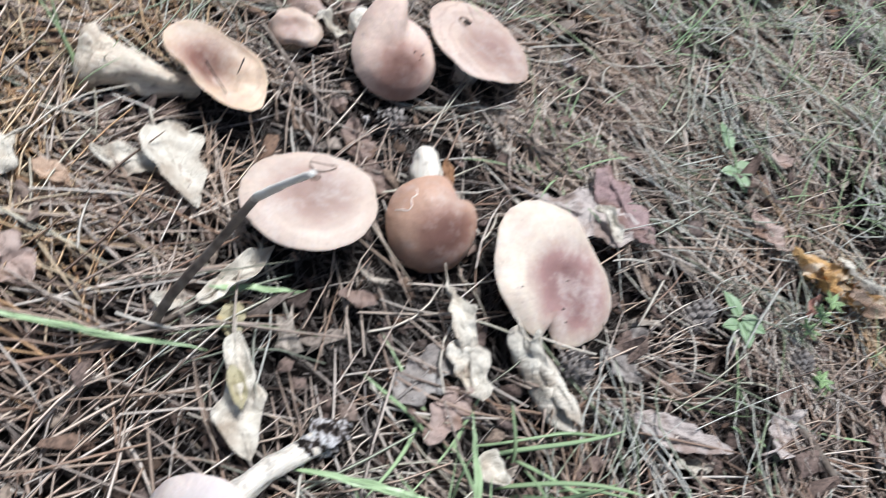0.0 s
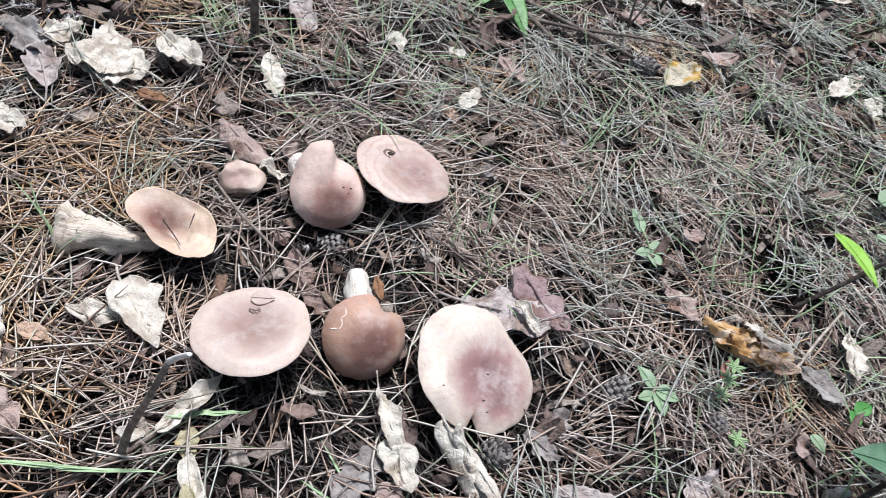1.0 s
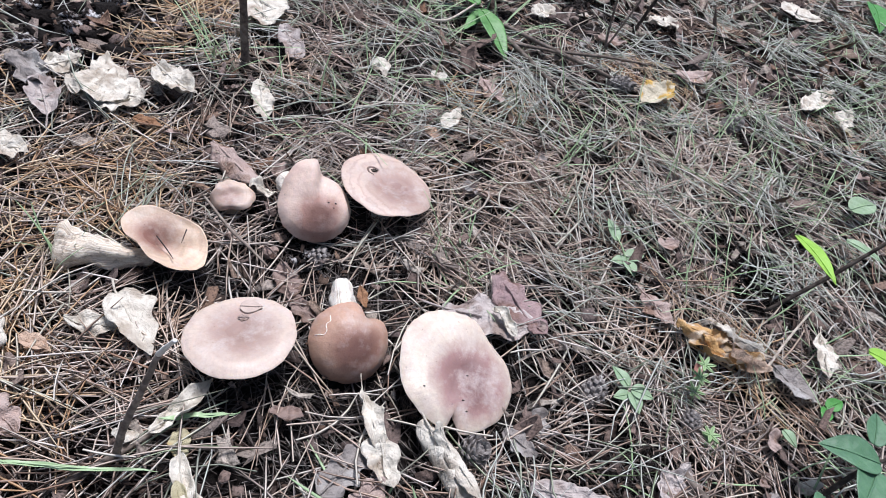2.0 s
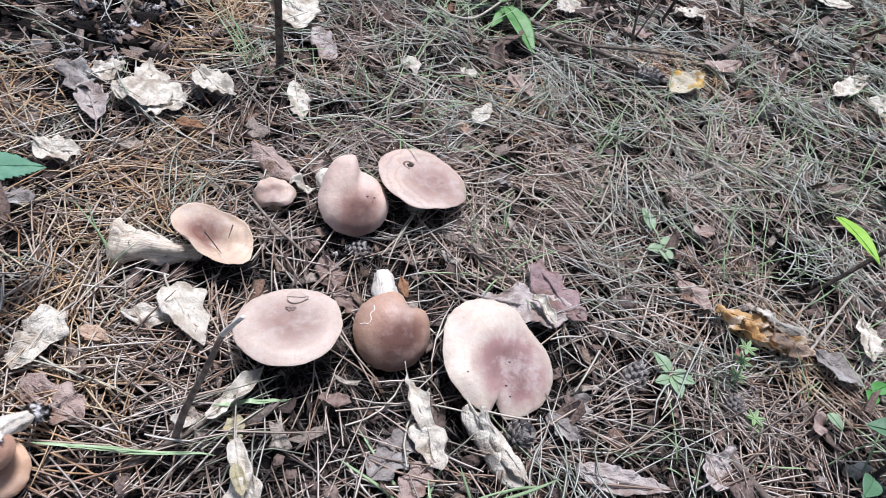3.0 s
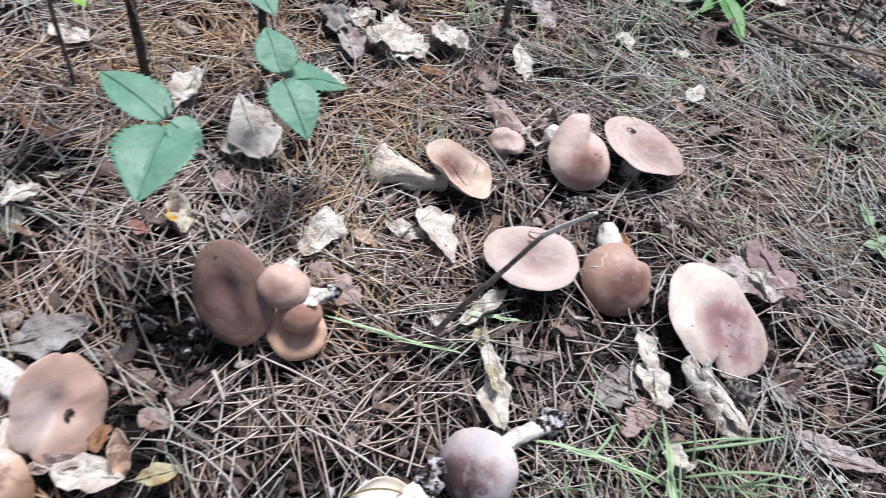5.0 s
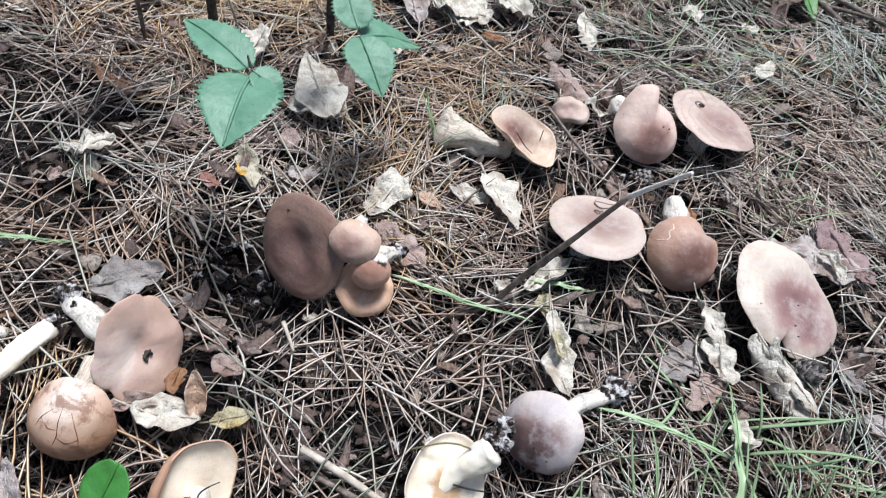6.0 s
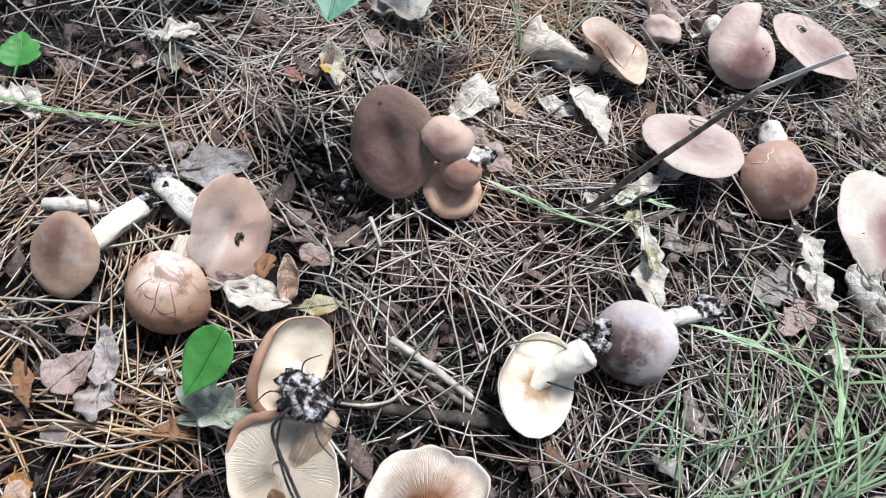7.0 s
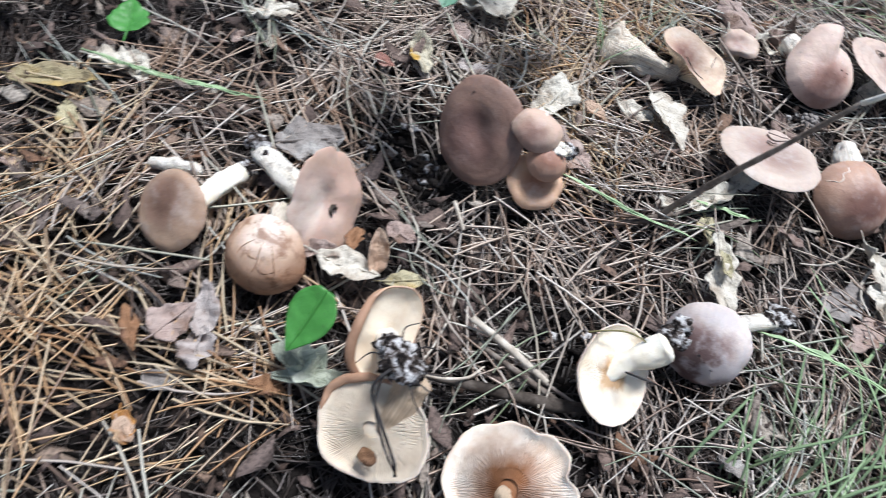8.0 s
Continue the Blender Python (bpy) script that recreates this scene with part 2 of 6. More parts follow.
GILL_CREAM = flesh_material("cream_gills", (0.86, 0.74, 0.60), (0.72, 0.56, 0.42), 60)
PALE_WOOD = bark_material("barkless_pale_wood", (0.78, 0.74, 0.67), (0.86, 0.83, 0.77), (0.92, 0.90, 0.86))
TWIG = bark_material("grey_twig_bark", (0.06, 0.048, 0.042), (0.15, 0.12, 0.10), (0.27, 0.235, 0.205))
STEM_BARK = bark_material("brown_stem_bark", (0.12, 0.095, 0.08), (0.24, 0.195, 0.165), (0.38, 0.33, 0.285))
TWIG_DARK = bark_material("dark_twig_bark", (0.02, 0.016, 0.014), (0.06, 0.048, 0.04), (0.13, 0.11, 0.095))
STICK = bark_material("bleached_stick_wood", (0.30, 0.25, 0.20), (0.50, 0.44, 0.37), (0.68, 0.62, 0.54))
CONE = bark_material("weathered_cone_scales", (0.08, 0.07, 0.066), (0.26, 0.235, 0.22), (0.46, 0.43, 0.41), 260)
PALE_LEAF = leaf_material("bleached_leaf", (0.76, 0.72, 0.63), (0.56, 0.50, 0.42), (0.38, 0.31, 0.24), cut=(0.52, 0.68))
PINK_LEAF = leaf_material("pinkish_brown_leaf", (0.40, 0.29, 0.25), (0.50, 0.40, 0.36), (0.25, 0.16, 0.12))
GREY_LEAF = leaf_material("grey_leaf", (0.34, 0.31, 0.29), (0.22, 0.19, 0.175), (0.42, 0.40, 0.38))
BROWN_LEAF = leaf_material("brown_leaf", (0.26, 0.13, 0.065), (0.40, 0.22, 0.12), (0.16, 0.08, 0.05))
YELLOW_LEAF = leaf_material("yellowing_leaf", (0.55, 0.50, 0.33), (0.42, 0.36, 0.22), (0.56, 0.40, 0.16), cut=(0.54, 0.64))
AMBER_LEAF = leaf_material("pale_leaf_with_amber_patch", (0.62, 0.57, 0.44), (0.50, 0.44, 0.33), (0.60, 0.38, 0.09), cut=(0.54, 0.60))
RED_LEAF = leaf_material("reddish_leaf", (0.38, 0.19, 0.15), (0.29, 0.14, 0.11), (0.47, 0.29, 0.24))
TAN_LEAF = leaf_material("tan_curled_leaf", (0.58, 0.40, 0.29), (0.66, 0.50, 0.38), (0.40, 0.24, 0.15))
BARK_ORANGE = leaf_material("rotten_orange_bark", (0.64, 0.40, 0.17), (0.40, 0.22, 0.09), (0.78, 0.68, 0.54))
OLIVE_LEAF = leaf_material("olive_tan_leaf", (0.42, 0.36, 0.21), (0.29, 0.23, 0.14), (0.50, 0.36, 0.14))
ROOT_LEAF = leaf_material("dull_brown_leaf", (0.27, 0.19, 0.16), (0.34, 0.26, 0.23), (0.17, 0.11, 0.085))
PURPLE_LEAF = leaf_material("purplish_brown_leaf", (0.30, 0.20, 0.20), (0.38, 0.28, 0.27), (0.20, 0.12, 0.10))
GREYGREEN_LEAF = leaf_material("grey_green_leaf", (0.52, 0.55, 0.45), (0.38, 0.42, 0.33), (0.62, 0.64, 0.56))
OLIVE_STALK = bark_material("olive_stalk", (0.10, 0.09, 0.04), (0.20, 0.18, 0.09), (0.30, 0.27, 0.15))
ASH_LEAF = leaf_material("ash_pink_leaf", (0.56, 0.50, 0.47), (0.42, 0.36, 0.34), (0.30, 0.23, 0.20))
ORANGE_LEAF = leaf_material("orange_leaf", (0.52, 0.26, 0.08), (0.36, 0.16, 0.055), (0.60, 0.46, 0.32))
SEEDLING_LEAF = leaf_material("dull_green_leaf", (0.20, 0.30, 0.17), (0.30, 0.40, 0.26), None, 7, 0.12, 0.5, 0.1)
GREEN_LEAF = leaf_material("fresh_green_leaf", (0.055, 0.21, 0.04), (0.08, 0.27, 0.06), None, 8, 0.06, 0.42, 0.1)
BLUE_LEAF = leaf_material("blue_green_leaf", (0.10, 0.235, 0.15), (0.155, 0.31, 0.21), None, 9, 0.10, 0.45, 0.1)
OVAL_LEAF = leaf_material("dark_oval_leaf", (0.07, 0.16, 0.085), (0.11, 0.22, 0.125), None, 7, 0.12, 0.45, 0.1)
SCRAP = leaf_material("pinkish_skin_scrap", (0.56, 0.45, 0.39), (0.46, 0.36, 0.31), None, 5, 0.2, 0.7)
WHORL_LEAF = leaf_material("pale_whorl_leaf", (0.24, 0.36, 0.16), (0.32, 0.44, 0.24), None, 7, 0.1, 0.5, 0.1)
BROAD_LEAF = leaf_material("broad_green_leaf", (0.085, 0.22, 0.06), (0.14, 0.30, 0.10), None, 7, 0.15, 0.45, 0.12)
LIME_LEAF = leaf_material("lime_green_leaf", (0.30, 0.52, 0.08), (0.24, 0.45, 0.06), None, 8, 0.2, 0.42, 0.15)

# ---------------- mesh helpers ----------------


def ground_z(x, y):
    """Height of the humus under the litter."""
    p = Vector((x * 5.0, y * 5.0, 0.3))
    q = Vector((x * 17.0, y * 17.0, 2.1))
    dip = 0.018 * math.exp(-((x - 0.60) ** 2 + (y - 0.48) ** 2) / 0.0022)
    dip += 0.016 * math.exp(-((x + 0.165) ** 2 + (y - 0.19) ** 2) / 0.0012)
    return -0.015 + 0.006 * noise.noise(p) + 0.004 * noise.noise(q) - dip


def fast_mesh(name, co, quads):
    me = bpy.data.meshes.new(name)
    me.vertices.add(len(co))
    me.vertices.foreach_set("co", np.ascontiguousarray(co, dtype=np.float32).ravel())
    me.loops.add(quads.size)
    me.loops.foreach_set("vertex_index", np.ascontiguousarray(quads, dtype=np.int32).ravel())
    me.polygons.add(len(quads))
    me.polygons.foreach_set("loop_start", np.arange(0, quads.size, quads.shape[1], dtype=np.int32))
    me.update(calc_edges=True)
    me.validate()
    return me


def smooth(me, on=True):
    me.polygons.foreach_set("use_smooth", [on] * len(me.polygons))
    return me


def part(name, me, material, parent=None, label="", m=None):
    ob = new(name, me)
    if material and not me.materials:
        me.materials.append(material)
    if parent is not None:
        ob.parent = parent
    if m is not None:
        ob.matrix_basis = m
    if label:
        ob["label"] = label
    return ob


def lattice(name, rows, closed=True, uv=None):
    """A skin over rows of points (each row equally long); closed joins each row's ends."""
    rows = np.asarray(rows, dtype=float)
    n, k = rows.shape[:2]
    i, j = np.meshgrid(np.arange(n - 1), np.arange(k if closed else k - 1), indexing="ij")
    jn = (j + 1) % k
    quads = np.stack([i * k + j, i * k + jn, (i + 1) * k + jn, (i + 1) * k + j], -1).reshape(-1, 4)
    me = fast_mesh(name, rows.reshape(-1, 3), quads)
    if uv is not None:
        layer = me.uv_layers.new(name="UVMap")
        idx = quads.ravel()
        layer.data.foreach_set("uv", np.asarray(uv, dtype=np.float32).reshape(-1, 2)[idx].ravel())
    return smooth(me)


def basis(c, n, turn=0.0):
    """A frame at c with z along n."""
    n = Vector(n).normalized()
    u = Vector((0, 1, 0)).cross(n).normalized()
    v = n.cross(u)
    a = radians(turn)
    x = u * math.cos(a) + v * math.sin(a)
    y = n.cross(x)
    m = Matrix((x, y, n)).transposed().to_4x4()
    return Matrix.Translation(c) @ m


def tube(name, pts, radii, sides=12, rough=0.0, seed=0, squash=1.0, steps=22):
    """A round, uneven rod through pts, with closed ends."""
    pts = [Vector(p) for p in pts]
    n = len(pts) - 1
    path, rad = [], []
    for k in range(steps + 1):
        f = k / steps * n
        i = min(int(f), n - 1)
        t = f - i
        p0, p1, p2, p3 = pts[max(i - 1, 0)], pts[i], pts[i + 1], pts[min(i + 2, n)]
        path.append(0.5 * (2 * p1 + (p2 - p0) * t + (2 * p0 - 5 * p1 + 4 * p2 - p3) * t * t + (3 * p1 - p0 - 3 * p2 + p3) * t ** 3))
        rad.append(radii[i] * (1 - t) + radii[i + 1] * t)
    rows, uv, along = [], [], 0.0
    u = None
    for k, p in enumerate(path):
        d = (path[min(k + 1, steps)] - path[max(k - 1, 0)]).normalized()
        if u is None:
            u = d.orthogonal().normalized()
        u = (u - d * u.dot(d)).normalized()
        v = d.cross(u)
        if k:
            along += (p - path[k - 1]).length
        row, ur = [], []
        for s in range(sides):
            a = 2 * math.pi * s / sides
            q = Vector((math.cos(a) * 1.3, math.sin(a) * 1.3, along * 60 + seed * 7.3))
            r = rad[k] * (1 + rough * noise.noise(q) + 0.5 * rough * noise.noise(q * 3.1))
            row.append(p + (u * math.cos(a) + v * math.sin(a) * squash) * r)
            ur.append((along, s / sides))
        rows.append(row)
        uv.append(ur)
    ends = []
    for idx, nb in ((0, 1), (-1, -2)):
        d = (path[idx] - path[nb]).normalized()
        mid = path[idx] + d * rad[idx] * 0.35
        ends.append(([path[idx] + (Vector(q) - path[idx]) * 0.7 + d * rad[idx] * 0.22 for q in rows[idx]], [mid] * sides))
    rows = [ends[0][1], ends[0][0]] + rows + [ends[1][0], ends[1][1]]
    uv = [uv[0], uv[0]] + uv + [uv[-1], uv[-1]]
    return lattice(name, rows, True, uv)


def lump(name, centre, size, seed, amount=0.45, sub=3):
    """A crumbly clod."""
    bm = bmesh.new()
    bmesh.ops.create_icosphere(bm, subdivisions=sub, radius=1)
    for v in bm.verts:
        d = 1 + amount * (noise.noise(v.co * 1.7 + Vector((seed * 3.1, 0, 0))) + 0.6 * noise.noise(v.co * 4.5 + Vector((0, seed * 2.3, 0))))
        v.co = Vector((v.co.x * size[0], v.co.y * size[1], v.co.z * size[2])) * d + Vector(centre)
    me = bpy.data.meshes.new(name)
    bm.to_mesh(me)
    bm.free()
    return smooth(me)


# ---------------- mushrooms ----------------


FOLDS = {1: 0.20, 4: 0.05}  # caps bent up along both long sides, by seed


def cap_height(s, a, R, dome, dip, wave, roll, seed, power):
    z = dome * R * (1 - s ** power) - dip * math.exp(-(s / 0.36) ** 2)
    z += FOLDS.get(seed, 0.0) * R * (s * math.sin(a)) ** 2
    z += wave * R * noise.noise(Vector((math.cos(a) * 1.1, math.sin(a) * 1.1, seed * 5.7))) * s * s
    z += 0.035 * R * noise.noise(Vector((s * math.cos(a) * 2.4, s * math.sin(a) * 2.4, seed * 3.3)))
    if s > 0.78:
        z -= roll * R * ((s - 0.78) / 0.22) ** 2
    return z


def cap_radius(a, wave, notches, seed):
    m = 1 + 0.6 * wave * noise.noise(Vector((math.cos(a) * 1.4, math.sin(a) * 1.4, seed * 9.1)))
    m += 0.022 * noise.noise(Vector((math.cos(a) * 5, math.sin(a) * 5, seed))) + 0.008 * noise.noise(Vector((math.cos(a) * 19, math.sin(a) * 19, seed)))
    for at, width, depth in notches:
        d = math.atan2(math.sin(a - radians(at)), math.cos(a - radians(at)))
        m -= depth * math.exp(-(d / radians(width)) ** 2)
    return m


def lobe_lift(x, y, lobe):
    """A raised fold of the cap: steep along its edge at x = lobe[0], rising smoothly from y = lobe[1] over lobe[3], lobe[2] high."""
    ramp_up = min(1.0, max(0.0, (y - lobe[1]) / lobe[3]))
    return lobe[2] * ramp_up * ramp_up * (3 - 2 * ramp_up) / (1 + math.exp((x - lobe[0]) / lobe[4]))


def cap_mesh(name, ra, rb, dome, dip, thick, wave, roll, notches, seed, power, lobe):
    R = (ra + rb) / 2
    nr, na = 24, 88
    top, under = [], []
    for i in range(nr):
        s = max(1e-3, (i / (nr - 1)) ** 0.85)
        rt, ru = [], []
        for j in range(na):
            a = 2 * math.pi * j / na
            k = 1 + (cap_radius(a, wave, notches, seed) - 1) * s ** 3
            z = cap_height(s, a, R, dome, dip, wave, roll, seed, power)
            x, y = ra * s * k * math.cos(a), rb * s * k * math.sin(a)
            if lobe:
                w = lobe_lift(x, y, lobe)
                y, z = y + lobe[5] * w, z + w
            rt.append((x, y, z))
            t = thick * (0.09 + 0.91 * (1 - s ** 1.5))
            ru.append((x * 0.985, y * 0.985, z - t))
        top.append(rt)
        under.append(ru)
    lip = [tuple(0.5 * (p + q) * f for p, q, f in zip(t, u, (1.012, 1.012, 1))) for t, u in zip(top[-1], under[-1])]
    rows = top + [lip] + under[::-1]
    return lattice(name, rows, True)


def underside_mesh(name, ra, rb, dome, dip, thick, wave, roll, notches, seed, power):
    """The flesh between the gills."""
    R = (ra + rb) / 2
    rows = []
    for i in range(18):
        s = max(1e-3, 0.975 * i / 17)
        row = []
        for j in range(72):
            a = 2 * math.pi * j / 72
            k = 1 + (cap_radius(a, wave, notches, seed) - 1) * s ** 3
            z = cap_height(s, a, R, dome, dip, wave, roll, seed, power) - thick * (0.09 + 0.91 * (1 - s ** 1.5)) - 0.0004
            row.append((ra * s * k * math.cos(a) * 0.985, rb * s * k * math.sin(a) * 0.985, z))
        rows.append(row)
    return lattice(name, rows, True)


def gill_mesh(name, ra, rb, dome, dip, thick, wave, roll, notches, seed, power, count, depth):
    R = (ra + rb) / 2
    co, quads = [], []
    for g in range(count):
        a0 = 2 * math.pi * (g + random.uniform(-0.2, 0.2)) / count
        start = (0.16, 0.52, 0.34, 0.62)[g % 4]
        n = 9
        for i in range(n):
            s = start + (0.965 - start) * i / (n - 1)
            a = a0 + 0.05 * noise.noise(Vector((s * 3, a0 * 2, seed)))
            k = 1 + (cap_radius(a, wave, notches, seed) - 1) * s ** 3
            z = cap_height(s, a, R, dome, dip, wave, roll, seed, power) - thick * (0.09 + 0.91 * (1 - s ** 1.5))
            h = depth * math.sin(math.pi * min(1, 0.12 + 0.88 * (1 - (s - start) / (1 - start)) ** 0.7) * 0.55) * (0.35 + 0.65 * (1 - s))
            h = max(h, min(0.0005, depth))
            half = 0.00028
            x, y = ra * s * k * math.cos(a) * 0.985, rb * s * k * math.sin(a) * 0.985
            tx, ty = -math.sin(a) * half, math.cos(a) * half
            b = len(co)
            co += [(x + tx * 1.6, y + ty * 1.6, z + 0.0006), (x + tx * 0.5, y + ty * 0.5, z - h), (x - tx * 0.5, y - ty * 0.5, z - h), (x - tx * 1.6, y - ty * 1.6, z + 0.0006)]
            if i:
                for q in range(3):
                    quads.append((b - 4 + q, b - 3 + q, b + 1 + q, b + q))
    return fast_mesh(name, np.array(co), np.array(quads))


def mushroom(label, c, n, ra, rb, turn, colours, dome=0.1, dip=0.0, thick=0.008, wave=0.08, roll=0.05, notches=(), seed=1,
             power=2.4, lobe=None, upside=False, gills=0, gill_mat=None, rings=0.25, shift=(0, 0), stain_or_sheen=None, crackle=None, zone=1.0, stem=None, stem_mat=None,
             stem_r=(0.008, 0.009), soil=None, gill_depth=0.005, stem_rough=0.30, frost=0.42):
    """A gathered mushroom: cap, gills, stem and the soil that clings to it. n is the side of the cap that is turned to the sky."""
    base = tagged(new("mushroom"), label, "mushroom", "gathered mushrooms laid on the needles")
    base.location = c
    up = Vector(n).normalized() * (-1 if upside else 1)
    m = basis((0, 0, 0), up, turn)
    if abs(up.z) > 0 and upside:
        m = basis((0, 0, 0), up, 180 - turn)
    R = (ra + rb) / 2
    mat = cap_material("cap_skin", *colours, R, rings, shift, stain_or_sheen, crackle, zone, frost)
    args = (ra, rb, dome, dip, thick, wave, roll, notches, seed, power)
    part("cap", cap_mesh("cap", *args, lobe), mat, base, "", m)
    CAPS.append((base, m, args, lobe))
    count = gills or 60
    gm = gill_mat or GILL_CREAM
    g = part("gill_layer", gill_mesh("gill_layer", *args, count, gill_depth), gm, base, "crowded cream gills" if gills else "", m)
    tagged(g, kind="stuff")
    if upside:
        part("underside", underside_mesh("underside", *args), gm, base, "", m)
    if lobe:
        g.location = m @ Vector((0, 0, -0.002))
    o = Vector(c)
    if stem:
        pts = [Vector(p) - o for p in stem]
    else:
        foot = Vector((c[0], c[1], ground_z(c[0], c[1]) - 0.004)) - o
        pts = [m @ Vector((0, 0, dome * R - dip - thick * 0.6)), foot]
    part("stem", tube("stem", pts, stem_r if len(stem_r) == len(pts) else [stem_r[0]] + [sum(stem_r) / 2] * (len(pts) - 2) + [stem_r[1]], 20, stem_rough, seed), stem_mat or STEM, base)
    for k, (p, size) in enumerate(soil or ()):
        part("soil_clump", lump("soil_clump", Vector(p) - o, size, seed + k, 0.6), SOIL, base, "dark soil and white threads")
    return base


CAPS = []


def on_cap(k, x, y, lift=0.0):
    """A place on the top of cap k, in the mushroom's own frame, from its plan x, y (1 is the rim)."""
    base, m, (ra, rb, dome, dip, thick, wave, roll, notches, seed, power), lobe = CAPS[k]
    s, a = math.hypot(x, y), math.atan2(y, x)
    R = (ra + rb) / 2
    px, py, pz = ra * x, rb * y, cap_height(s, a, R, dome, dip, wave, roll, seed, power)
    if lobe:
        w = lobe_lift(px, py, lobe)
        py, pz = py + lobe[5] * w, pz + w
    return m @ Vector((px, py, pz + lift))



FLANGE, DOME = (-0.074, 0.1935, 0.024), (-0.0735, 0.1990, 0.0405)
CREAM_SKIN = ((0.52, 0.38, 0.316), (0.62, 0.48, 0.418), (0.76, 0.63, 0.565))
mushroom("pinkish tan funnel mushroom lying on its torn stem", (0.008, 0.397, 0.022), (0.32, -0.05, 0.95), 0.0350, 0.0262, 156, ((0.20, 0.095, 0.08), (0.392, 0.275, 0.225), (0.58, 0.46, 0.36)),
         dome=0.0, dip=0.010, thick=0.006, wave=0.22, roll=-0.04, notches=((60, 22, 0.08),), seed=1, shift=(0.010, 0.002), stem=((-0.002, 0.390, 0.010), (-0.022, 0.384, 0.013), (-0.066, 0.386, 0.014)), stem_r=(0.0065, 0.0085, 0.0165), stem_mat=STEM_TORN, stem_rough=0.75)
mushroom("small pinkish mushroom with a dimpled cap", (0.046, 0.466, 0.017), (0.10, -0.30, 0.95), 0.0200, 0.0170, 20, ((0.321, 0.223, 0.202), (0.419, 0.318, 0.277), (0.517, 0.417, 0.361)), shift=(-0.004, -0.003), dome=0.10, dip=0.004, thick=0.006, wave=0.5, roll=0.2, notches=((-112, 20, 0.14), (150, 16, 0.12), (35, 9, 0.06)), seed=2, stem_r=(0.006, 0.007), stem_mat=STEM_TAN)
# shift lowers the dark disc: pale lobe and dark front include painted top light
mushroom("domed pinkish brown mushroom with a rounded raised lobe", (0.12, 0.4585, 0.024), (0.16, -0.40, 0.90), 0.0335, 0.0322, 0, ((0.16, 0.085, 0.070), (0.35, 0.22, 0.19), (0.70, 0.56, 0.51)),
         dome=0.42, dip=0.0, thick=0.008, wave=0.06, roll=0.14, seed=3, rings=0.03, zone=1.0, frost=0.2, shift=(0.005, -0.013), lobe=(-0.0050, -0.004, 0.0135, 0.029, 0.0019, 0.85), stem=((0.112, 0.463, 0.022), (0.088, 0.492, 0.018)), stem_r=(0.008, 0.010))
mushroom("broad flat pinkish brown mushroom with a dark scar", (0.184, 0.496, 0.030), (0.15, 0.10, 0.98), 0.0462, 0.0456, 17, ((0.27, 0.175, 0.158), (0.375, 0.275, 0.247), (0.53, 0.43, 0.388)), dome=0.07, dip=0.006, thick=0.009, wave=0.07, roll=0.03, seed=4, rings=0.45, shift=(0.010, -0.008), notches=((-95, 5, 0.03),), stem_r=(0.009, 0.010))
mushroom("flat oval pinkish mushroom with bits of leaf stuck on", (0.081, 0.312, 0.034), (-0.08, 0.19, 0.98), 0.0405, 0.0392, 82, ((0.29, 0.205, 0.18), (0.40, 0.312, 0.283), (0.56, 0.475, 0.43)), dome=0.07, dip=0.004, thick=0.008, wave=0.06, roll=0.05, seed=5, rings=0.15, stem_r=(0.008, 0.009))
mushroom("rounded chestnut brown mushroom with a white stem tip", (0.161, 0.324, 0.016), (0.12, -0.57, 0.81), 0.0316, 0.0318, 0, ((0.16, 0.085, 0.072), (0.27, 0.155, 0.125), (0.46, 0.30, 0.235)), dome=0.5, dip=0.0, thick=0.008, wave=0.07, roll=0.1, notches=((66, 15, 0.24),), seed=6, rings=0.05, shift=(0.006, -0.004),
         stem=((0.158, 0.336, 0.018), (0.153, 0.362, 0.018), (0.150, 0.380, 0.018)), stem_r=(0.009, 0.011, 0.007))
mushroom("large pale mushroom with a dark centre and a split edge", (0.247, 0.31, 0.019), (0.23, -0.14, 0.96), 0.0500, 0.0512, 0, ((0.165, 0.09, 0.09), (0.32, 0.205, 0.20), (0.634, 0.574, 0.508)), dome=0.12, dip=0.004, thick=0.008, wave=0.09, roll=0.05,
         notches=((-93, 4.0, 0.26), (42, 17, 0.10)), seed=7, rings=0.1, zone=1.0, shift=(0.011, -0.010), stem_r=(0.009, 0.010))
mushroom("large dusky brown mushroom leaning on smaller ones", (-0.124, 0.201, 0.038), (-0.24, -0.80, 0.55), 0.0376, 0.0320, 93, ((0.215, 0.135, 0.12), (0.17, 0.102, 0.088), (0.29, 0.185, 0.15)), dome=0.10, dip=0.004, thick=0.009, wave=0.05, roll=0.04, seed=8, rings=0.35, frost=0.12, shift=(-0.004, 0.006), stem=((-0.120, 0.214, 0.028), (-0.112, 0.242, 0.006)), stem_r=(0.010, 0.010))
# dark centre shifted to the front, so the top's light is partly in the colour
mushroom("small domed pinkish brown mushroom", (-0.088, 0.207, 0.056), (0.05, -0.30, 0.94), 0.0172, 0.0155, 0, ((0.26, 0.165, 0.14), (0.37, 0.25, 0.21), (0.52, 0.39, 0.33)), shift=(-0.002, -0.009), dome=0.5, thick=0.006, wave=0.16, roll=0.1, seed=9, rings=0.05, frost=0.2, stem=((-0.088, 0.208, 0.060), (-0.0895, 0.220, 0.055), (-0.091, 0.230, 0.050)), stem_r=(0.005, 0.0045, 0.004), stem_rough=0.6)
